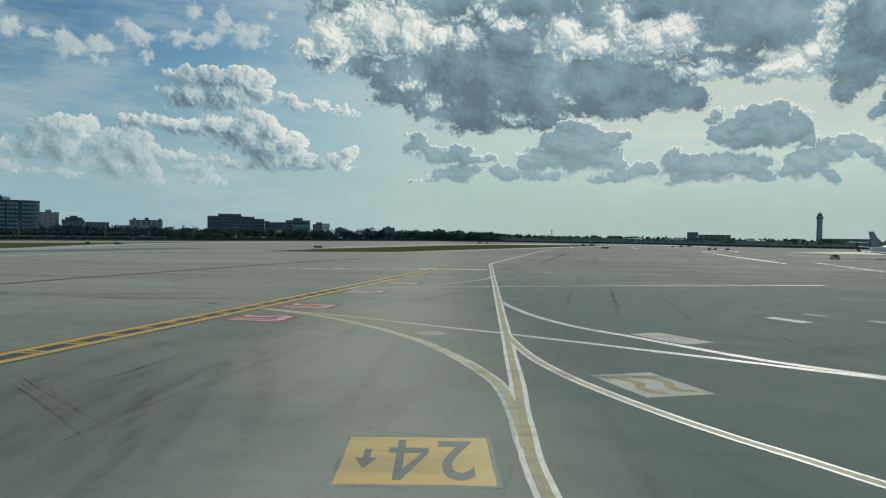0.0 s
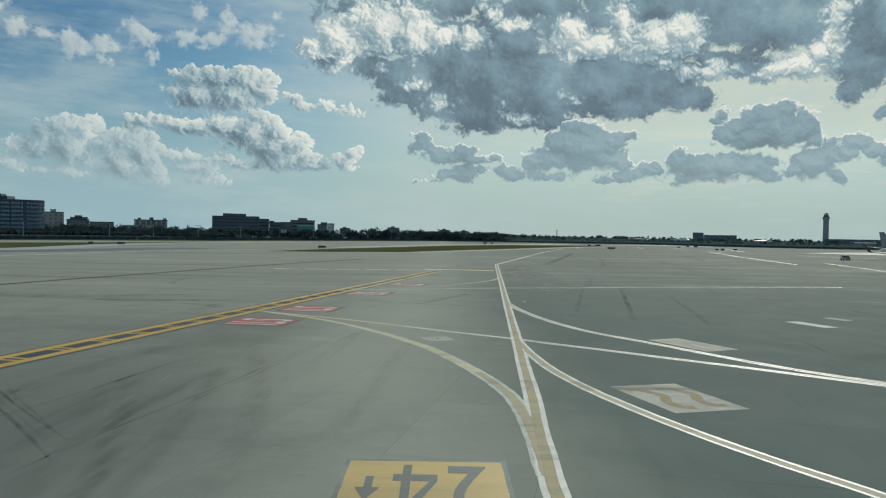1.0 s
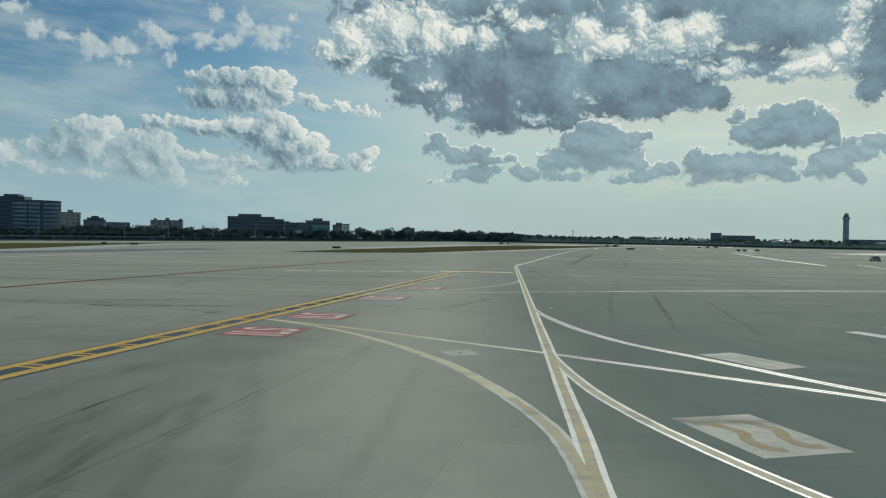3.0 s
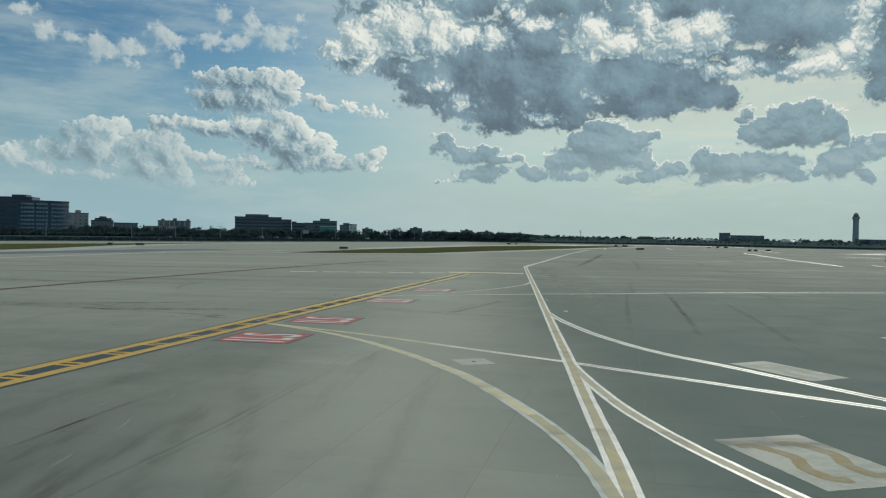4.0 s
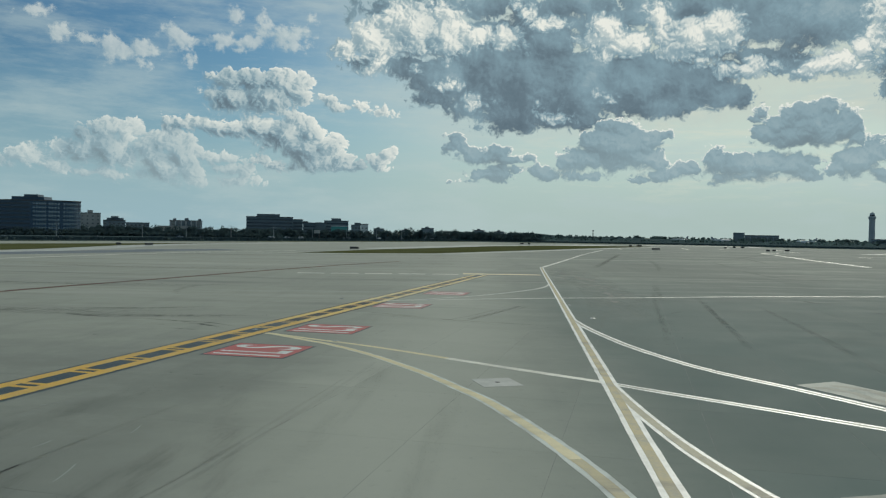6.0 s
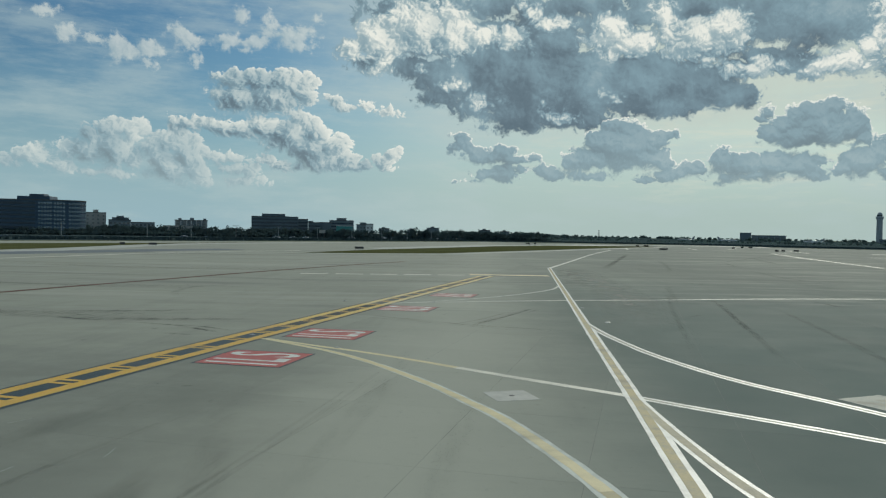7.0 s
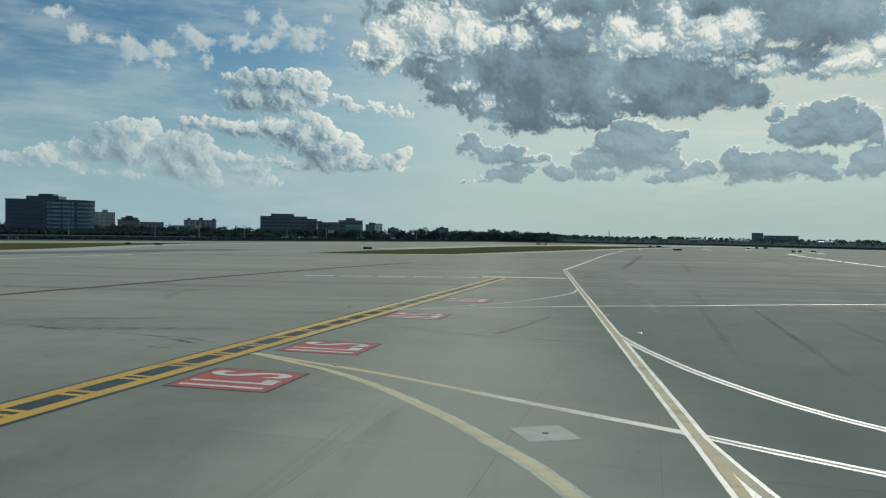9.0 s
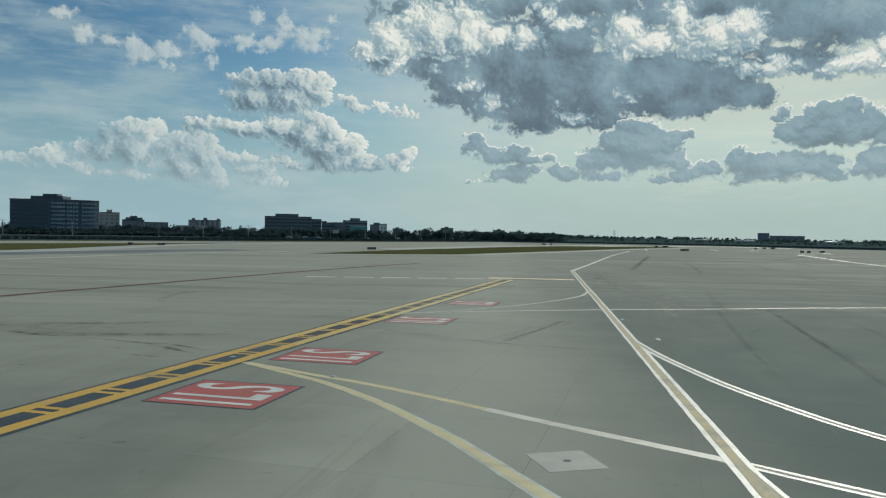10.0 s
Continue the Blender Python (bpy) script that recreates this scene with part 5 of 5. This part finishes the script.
back_v = [b.verts.new((x, y + 60, -0.1)) for x, y, z in rows]
for p, q in ((front_v, top_v), (top_v, back_v)):
    for i in range(len(rows) - 1):
        b.faces.new((p[i], p[i + 1], q[i + 1], q[i]))
tagged(part("embankment", b, UNDER), "long grassy embankment sloping down to the field", "embankment", kind="structure")

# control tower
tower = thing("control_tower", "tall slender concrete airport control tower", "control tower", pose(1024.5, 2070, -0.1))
smooth(part("shaft", lathe([(0, 8.2), (8, 7.6), (50, 7.2), (60, 7.2), (64, 8.0)], 20), HAZED_TOWER_CON, tower))
smooth(part("gallery", lathe([(64, 8.0), (65, 9.2), (69, 9.4), (70, 8.4)], 20), HAZED_TOWER_CON, tower))
cab = smooth(part("cab", lathe([(70, 6.8), (74, 6.2)], 20), GLASS, tower, "dark glazed cab"))
part("mullion", box(-0.2, 0.2, -6.8, -6.1, 70, 74), DARK_METAL, cab)
smooth(part("cab_roof", lathe([(74, 6.6), (75, 6.3), (77, 5.4), (79, 4.2), (80.4, 2.4), (81, 0.8)], 20), HAZED_TOWER_CON, tower))
part("antenna", tube(0, 0, 80.8, 83.5, 0.25, 0.1, 6), STEEL, tower)

# lattice mast
mast = thing("radio_mast", "thin steel lattice mast with a small platform", "mast", pose(215, 1507, -0.1))
for sx, sy in ((-1, -1), (1, -1), (1, 1), (-1, 1)):
    part("leg", tube(sx * 0.8, sy * 0.8, 0, 17, 0.22, 0.16, 6), DARK_METAL, mast)
for k in range(8):
    part("brace", box(-1.0, 1.0, -0.9, 0.9, 1.5 + 2 * k, 1.75 + 2 * k), DARK_METAL, mast)
part("platform", box(-1.4, 1.4, -1.4, 1.4, 16.6, 17.6, 0.1), DARK_METAL, mast)

# woods
def woods(label, path, depth, low, high, count, seed, leaf=1.0, foot=0, green=HAZED_LEAF):
    """A belt of trees: trunks with limbs, and crowns of many small leafy clumps."""
    rnd = random.Random(seed)
    verts, faces, mats = [], [], []
    pts, way = bend(path, 12.0)

    def quad(c, s, flatness=0.7):
        a = Vector((rnd.gauss(0, 1), rnd.gauss(0, 1), rnd.gauss(0, 1))).normalized()
        u = a.orthogonal().normalized() * s
        v = a.cross(u) * flatness
        k = len(verts)
        verts.extend(tuple(c + p) for p in (-u - v * 0.6, u * 0.9 - v, u + v * 0.7, -u * 0.8 + v))
        faces.append((k, k + 1, k + 2, k + 3)), mats.append(0)

    for _ in range(count):
        i = rnd.randrange(len(pts))
        side = Vector((-way[i].y, way[i].x, 0))
        p = pts[i] + way[i] * rnd.uniform(-8, 8) + side * rnd.uniform(0, depth)
        h = rnd.uniform(low, high) * (1.18 if rnd.random() < 0.08 else 1)
        r = h * rnd.uniform(0.30, 0.55)
        tr = max(0.14, h * 0.025)
        k = len(verts)
        for z, w in ((-0.2, tr), (h * 0.6, tr * 0.5)):
            verts.extend((p.x + math.cos(a) * w, p.y + math.sin(a) * w, z) for a in (0, 1.57, 3.14, 4.71))
        for j in range(4):
            faces.append((k + j, k + (j + 1) % 4, k + 4 + (j + 1) % 4, k + 4 + j)), mats.append(1)
        lobes = [Vector((rnd.uniform(-0.6, 0.6) * r, rnd.uniform(-0.6, 0.6) * r, h * rnd.uniform(0.42, 0.82))) for _ in range(7)]
        for c in lobes:
            k = len(verts)
            verts.extend([(p.x, p.y, h * 0.35), (p.x + 0.12, p.y, h * 0.38), (p.x + c.x, p.y + c.y, c.z)])
            faces.append((k, k + 1, k + 2)), mats.append(1)
            lr = r * rnd.uniform(0.35, 0.55)
            for _ in range(int(20 / leaf)):
                d = Vector((rnd.gauss(0, 1), rnd.gauss(0, 1), rnd.gauss(0, 0.8)))
                d = d.normalized() * lr * rnd.uniform(0.5, 1.05)
                q = p + c + d
                q.z = max(0.3, min(q.z, h))
                quad(q, rnd.uniform(0.28, 0.62) * leaf * (h / 8) ** 0.5)
    for _ in range(foot):  # bushes at their feet
        i = rnd.randrange(len(pts))
        side = Vector((-way[i].y, way[i].x, 0))
        p = pts[i] + way[i] * rnd.uniform(-8, 8) + side * rnd.uniform(-4, depth)
        quad(p + Vector((0, 0, rnd.uniform(0.2, low * 0.55))), rnd.uniform(0.7, 1.6))
    me = mesh_of("woods", verts, faces, green)
    me.materials.append(BARK)
    me.polygons.foreach_set("material_index", mats)
    return tagged(share("woods", me), label, "trees", kind="stuff")


woods("belt of dark green trees along the highway", [(-470, 585), (-372, 640), (-313, 690), (-262, 728), (-184, 756), (-107, 776), (-6, 790), (56, 800)], 26, 6.6, 10.0, 420, 11, 1.0, 12000)
woods("row of leafy trees before the office blocks", [(-420, 520), (-352, 570), (-300, 612), (-240, 652), (-190, 690)], 16, 4.2, 6.4, 190, 12, 0.9, 7000)
woods("far belt of low dark trees across the field", [(40, 985), (150, 1130), (330, 1330), (500, 1440), (700, 1390), (900, 1320), (1180, 1240), (1500, 1100)], 60, 4.5, 8.0, 520, 13, 2.2, 3500, HAZED_FAR_LEAF)
woods("low dark thicket beyond the end of the taxiways", [(20, 880), (124, 897), (229, 876), (341, 838), (433, 794), (560, 720)], 45, 2.2, 3.6, 120, 15, 1.3, 500, HAZED_FAR_LEAF)
woods("scattered tree tops behind the embankment", [(-60, 940), (0, 1010), (90, 1180)], 40, 8.0, 11.0, 60, 14, 1.8, 0, HAZED_FAR_LEAF)


def hedge(label, path, depth, high, count, seed, size):
    rnd = random.Random(seed)
    pts, way = bend(path, 4.0)
    verts, faces = [], []
    for _ in range(count):
        i = rnd.randrange(len(pts))
        side = Vector((-way[i].y, way[i].x, 0))
        p = pts[i] + way[i] * rnd.uniform(-4, 4) + side * rnd.uniform(0, depth)
        a, s, z = rnd.uniform(0, math.tau), rnd.uniform(0.5, 1.3) * size, rnd.uniform(0.5, 1) * high
        dx, dy = math.cos(a) * s, math.sin(a) * s
        k = len(verts)
        verts += [(p.x - dx, p.y - dy, -0.1), (p.x + dx, p.y + dy, -0.1), (p.x + dx * 0.7, p.y + dy * 0.6, z), (p.x - dx * 0.5, p.y - dy * 0.7, z * 0.9)]
        faces.append((k, k + 1, k + 2, k + 3))
    return tagged(share("scrub", mesh_of("scrub", verts, faces, UNDER)), label, "scrub", kind="stuff")


hedge("low dark scrub along the airfield's edge", [(-300, 175), (-222, 335), (-152, 432), (-62, 590), (-20, 655)], 34, 1.5, 12000, 21, 1.1)
hedge("low dark scrub across the far field", [(-20, 650), (90, 655), (170, 640), (225, 560), (300, 520), (400, 460), (520, 340)], 70, 0.7, 5000, 22, 1.6)

# highway with traffic, rail and lamps
road_line = bend([(-330, 190), (-262, 345), (-195, 452), (-66, 728), (60, 960)], 6.0)
tagged(share("road", mesh_of("road", *band(road_line, -7, 7, 0.02, 0), ASPHALT)), "dark asphalt highway beyond the field", "road", kind="structure")
rail = thing("guard_rail", "long pale concrete guard rail along the highway", "guard rail", kind="structure")
pts, way = road_line
verts, faces = [], []
for p, w in zip(pts, way):
    s = Vector((w.y, -w.x, 0))
    for off, z in ((7.4, 0), (7.4, 0.9), (7.8, 0.9), (7.8, 0)):
        q = p + s * off
        verts.append((q.x, q.y, z - 0.1))
for i in range(len(pts) - 1):
    for j in range(3):
        faces.append((4 * i + j, 4 * i + j + 1, 4 * i + j + 5, 4 * i + j + 4))
share("barrier", mesh_of("barrier", verts, faces, HAZED_GREY_WALL), rail)


def vehicle(name, label, category, body_mat, m, length=4.5, width=1.8, height=1.45, van=False, group=""):
    t = thing(name, label, category, m, group)
    body = box(-length / 2, length / 2, -width / 2, width / 2, 0.35, height * 0.62, 0.12)
    part("body", body, body_mat, t)
    cab_len = 0.85 if van else 0.52
    b = bmesh.new()
    h0, h1 = height * 0.62, height
    lo, hi = cab_len * length / 2, cab_len * length / 2 - (0.15 if van else 0.45)
    shift = -0.05 * length
    v = [b.verts.new((x * lo + shift, y * width * 0.47, h0)) for x, y in ((-1, -1), (1, -1), (1, 1), (-1, 1))] + [b.verts.new((x * hi + shift, y * width * 0.40, h1)) for x, y in ((-1, -1), (1, -1), (1, 1), (-1, 1))]
    for f in ((4, 5, 6, 7), (0, 1, 5, 4), (1, 2, 6, 5), (2, 3, 7, 6), (3, 0, 4, 7)):
        b.faces.new([v[i] for i in f])
    cabin = part("cabin", b, GLASS, t, "dark glazed cabin")
    part("cabin_roof", box(-hi + shift, hi + shift, -width * 0.40, width * 0.40, h1, h1 + 0.05, 0.02), body_mat, cabin)
    for x in (-0.32, 0.32):
        for y in (-1, 1):
            b = bmesh.new()
            bmesh.ops.create_cone(b, cap_ends=True, segments=16, radius1=0.34, radius2=0.34, depth=0.24, matrix=Matrix.Translation((x * length, y * (width / 2 - 0.1), 0.34)) @ Matrix.Rotation(math.pi / 2, 4, "X"))
            wheel = part("wheel", b, TYRE, t, "black tyre")
            part("hub_cap", box(x * length - 0.14, x * length + 0.14, y * (width / 2 - 0.1) - 0.13, y * (width / 2 - 0.1) + 0.13, 0.20, 0.48, 0.02), STEEL, wheel)
    for y in (-0.65, 0.65):
        part("headlight", box(length / 2 - 0.06, length / 2 + 0.03, y * width / 2 - 0.14, y * width / 2 + 0.14, 0.55, 0.72, 0.02), WHITE, t, "clear headlight")
        part("tail_light", box(-length / 2 - 0.03, -length / 2 + 0.06, y * width / 2 - 0.12, y * width / 2 + 0.12, 0.58, 0.75, 0.02), JET_RED, t, "red tail light")
    return t


kinds = [vehicle("car", "white car on the highway", "car", WHITE_PAINT_CAR, pose(0, 0, -50), group="cars on the highway"),
         vehicle("car", "silver car on the highway", "car", SILVER_CAR, pose(0, 0, -50), group="cars on the highway"),
         vehicle("van", "white van on the highway", "van", WHITE_PAINT_CAR, pose(0, 0, -50), 4.9, 1.9, 1.9, True, "cars on the highway"),
         vehicle("car", "dark car on the highway", "car", DARK_CAR, pose(0, 0, -50), group="cars on the highway")]
rnd = random.Random(5)
spots = sorted(rnd.sample(range(22, len(pts) - 12), 30))
for n, i in enumerate(spots):
    lane = rnd.choice((-4.8, -1.8, 2.0, 5.0))
    q = pts[i] + Vector((way[i].y, -way[i].x, 0)) * lane
    a = math.degrees(math.atan2(way[i].y, way[i].x)) + (180 if lane < 0 else 0)
    if n < 4:
        kinds[n].matrix_basis = pose(q.x, q.y, 0.03, 0, 0, a)
    else:
        copy_thing(rnd.choice(kinds), pose(q.x, q.y, 0.03, 0, 0, a))
lamp = None
LAMP_GREY = plain("grey_painted_pole", (0.20, 0.23, 0.24), (0.26, 0.29, 0.30), 0.6, 1.0)
for i in range(14, len(pts) - 6, 7):
    q = pts[i] + Vector((-way[i].y, way[i].x, 0)) * 9.0
    m = pose(q.x, q.y, -0.1, 0, 0, math.degrees(math.atan2(way[i].y, way[i].x)))
    if lamp is None:
        lamp = thing("street_lamp", "tall grey steel highway lamp with two arms", "street lamp", m, "lamps along the highway")
        part("pole", tube(0, 0, 0, 9.0, 0.26, 0.18, 8), LAMP_GREY, lamp)
        for s in (-1, 1):
            arm = part("arm", box(-0.06, 0.06, min(0, s * 2.2), max(0, s * 2.2), 8.85, 8.97), LAMP_GREY, lamp)
            part("lamp_head", box(-0.18, 0.18, s * 2.0 - 0.5, s * 2.0 + 0.5, 8.7, 8.95, 0.05), LAMP_GREY, arm)
    else:
        copy_thing(lamp, m)
board = thing("billboard", "pale roadside sign board on two posts", "billboard", pose(-150, 694, -0.1, 0, 0, 10))
part("board", box(-2.7, 2.7, -0.2, 0.2, 4.6, 7.6, 0.05), LIGHT_WALL, board)
for x in (-2, 2):
    part("post", tube(x, 0, 0, 4.6, 0.2, 0.2, 8), DARK_METAL, board)

# ---- on the airfield ----
def airfield_sign(x, y, turn, w, h=0.7):
    t = thing("airfield_sign", "dark back of a low airfield guidance sign", "sign", pose(x, y, -0.012, 0, 0, turn), "guidance signs beside the taxiways")
    part("panel", box(-w / 2, w / 2, -0.15, 0.15, 0.28, 0.28 + h, 0.04), DARK_METAL, t)
    for k in range(3):
        part("leg", tube((k - 1) * w * 0.4, 0, 0, 0.30, 0.05, 0.05, 8), STEEL, t)
        part("foot", box((k - 1) * w * 0.4 - 0.15, (k - 1) * w * 0.4 + 0.15, -0.15, 0.15, 0, 0.05, 0.01), HAZED_GREY_WALL, t)


for x, y, turn, w in ((-124, 265, 25, 1.6), (-114, 266, 25, 2.5), (-42.8, 260, 10, 2.8), (22.5, 466, 0, 2.4), (27, 470, 0, 1.4), (82, 444, -10, 1.6), (88, 450, -10, 2.8), (73, 342, -12, 3.4), (128, 424, -15, 1.6), (143, 456, -15, 1.6),
                      (148, 457, -15, 2.2), (123.5, 352, -15, 1.5), (127, 354, -15, 1.4), (134.5, 359, -18, 2.0)):
    airfield_sign(x, y, turn, w)

truck = vehicle("airport_truck", "small tan airport truck with a pale roof", "truck", TAN_CAR, pose(112.0, 217, 0.0, 0, 0, 76), 4.0, 1.75, 1.42)
part("roof_beacon", box(-0.6, 0.1, -0.5, 0.5, 1.40, 1.56, 0.04), WHITE_PAINT_CAR, truck, "pale roof beacon bar")
for s in (-1, 1):
    part("mirror", box(0.75, 0.9, s * 1.05 - 0.12, s * 1.05 + 0.12, 1.1, 1.3, 0.02), DARK_METAL, truck)


def slab_wing(name, root, tip, thick, material, parent, label=""):
    """A wing or fin between two chords: each is leading and trailing point."""
    b = bmesh.new()
    (a0, a1), (c0, c1) = root, tip
    rings = []
    for le, te, f in ((a0, a1, 1.0), (c0, c1, 0.45)):
        le, te = Vector(le), Vector(te)
        span = (Vector(c0) - Vector(a0)).normalized()
        n = (te - le).cross(span).normalized() * thick * f
        mid = le.lerp(te, 0.35)
        rings.append([b.verts.new(le), b.verts.new(mid + n), b.verts.new(te), b.verts.new(mid - n)])
    for i in range(4):
        b.faces.new((rings[0][i], rings[0][(i + 1) % 4], rings[1][(i + 1) % 4], rings[1][i]))
    b.faces.new(rings[0][::-1]), b.faces.new(rings[1])
    bmesh.ops.recalc_face_normals(b, faces=b.faces)
    return part(name, b, material, parent, label)


def airliner(m, tail, label, tip=None):
    """A twin-engined regional jet: its nose along +x."""
    t = thing("airliner", label, "aircraft", m, "parked aircraft")
    fuselage = smooth(part("fuselage", lathe([(-15.5, 0.25), (-13, 0.75), (-9, 1.30), (-5, 1.5), (9, 1.5), (12, 1.30), (14, 0.85), (15.2, 0.3)], 24, "X"), JET_WHITE, t))
    fuselage.data.transform(Matrix.Translation((0, 0, 2.75)))
    part("cockpit_window", box(12.6, 13.6, -0.75, 0.75, 3.25, 3.60, 0.1), GLASS, fuselage, "dark cockpit window")
    pane = bpy.data.meshes.new("cabin_window")
    b = box(-0.14, 0.14, -1.515, 1.515, 3.05, 3.40, 0.04)
    b.to_mesh(pane), b.free()
    pane.materials.append(GLASS)
    for k in range(18):
        share("cabin_window", pane, fuselage, m=pose(-6.5 + 0.95 * k, 0, 0))
    slab_wing("fin", (((-9.8, 0, 4.0), (-14.6, 0, 4.0))), ((-13.6, 0, 8.5), (-15.9, 0, 8.5)), 0.22, tail, t, "coloured tail fin")
    for s in (-1, 1):
        wing = slab_wing("wing", ((3.0, s * 1.2, 1.75), (-3.0, s * 1.2, 1.75)), ((-3.2, s * 12.6, 2.3), (-4.8, s * 12.6, 2.3)), 0.32, JET_GREY, t)
        slab_wing("winglet", ((-3.2, s * 12.6, 2.3), (-4.8, s * 12.6, 2.3)), ((-4.9, s * 13.3, 4.2), (-5.6, s * 13.3, 4.2)), 0.08, tip or tail, wing, "upturned coloured winglet")
        slab_wing("tailplane", ((-11.6, s * 0.8, 3.4), (-14.2, s * 0.8, 3.4)), ((-13.9, s * 5.0, 3.8), (-15.1, s * 5.0, 3.8)), 0.12, JET_WHITE, t)
        engine = smooth(part("engine", lathe([(-1.2, 0.45), (0.2, 0.78), (1.6, 0.85), (2.0, 0.76)], 20, "X"), JET_WHITE, t))
        engine.data.transform(Matrix.Translation((1.6, s * 4.1, 1.15)))
        fan = part("intake", lathe([(2.0, 0.70), (2.03, 0.66)], 20, "X"), DARK_METAL, engine)
        fan.data.transform(Matrix.Translation((1.6, s * 4.1, 1.15)))
        for x, y in ((-1.0, 2.0),):
            part("gear_leg", tube(x, s * y, 0.5, 1.8, 0.12, 0.14, 8), STEEL, t)
            for d in (-0.22, 0.22):
                b = bmesh.new()
                bmesh.ops.create_cone(b, cap_ends=True, segments=16, radius1=0.5, radius2=0.5, depth=0.3, matrix=Matrix.Translation((x, s * y + d, 0.5)) @ Matrix.Rotation(math.pi / 2, 4, "X"))
                part("wheel", b, TYRE, t, "black tyre")
    part("nose_gear", tube(11.0, 0, 0.35, 1.8, 0.10, 0.12, 8), STEEL, t)
    b = bmesh.new()
    bmesh.ops.create_cone(b, cap_ends=True, segments=16, radius1=0.36, radius2=0.36, depth=0.4, matrix=Matrix.Translation((11.0, 0, 0.36)) @ Matrix.Rotation(math.pi / 2, 4, "X"))
    part("wheel", b, TYRE, t, "black tyre")
    return t


airliner(pose(138.2, 226.4, -0.012, 0, 0, -80), JET_GREY, "white regional jet with a grey tail and red winglets", JET_RED)
far_jet = airliner(pose(381, 1250, -0.12, 0, 0, -15), JET_GREY, "distant white jet with a dark grey tail")
copy_thing(far_jet, pose(318, 1262, -0.12, 0, 0, 190))
copy_thing(far_jet, pose(500, 1215, -0.12, 0, 0, 170))
copy_thing(far_jet, pose(650, 1190, -0.12, 0, 0, 160))

# ---- concrete slabs of the apron, laid along the holding marking ----
turn = 78.7
along, across = Vector((math.cos(radians(turn)), math.sin(radians(turn)), 0)), Vector((math.sin(radians(turn)), -math.cos(radians(turn)), 0))
corner = [across * a + along * s for a, s in ((-25.5, 2.0), (21.9, 2.0), (21.9, 154.5), (-25.5, 154.5))]
sealant = plain("joint_sealant", (0.17, 0.185, 0.17), (0.26, 0.275, 0.25), 0.9, 0.8)
bed = sheet("apron_slabs", [(p.x, p.y) for p in corner], -0.0032, sealant, "grey concrete slabs with dark sealed joints", "pavement")
b = box(-1.969, 1.969, -3.047, 3.047, -0.003, 0.0)
for v in b.verts:
    if v.co.z > -0.001:
        v.co.x -= math.copysign(0.001, v.co.x)
        v.co.y -= math.copysign(0.001, v.co.y)
slab = bpy.data.meshes.new("slab")
b.to_mesh(slab), b.free()
slab.materials.append(SLAB)
for i in range(12):
    for j in range(25):
        p = across * (-25.5 + 3.95 * (i + 0.5)) + along * (2.0 + 6.1 * (j + 0.5))
        share("slab", slab, bed, m=pose(p.x, p.y, 0, 0, 0, turn - 90))
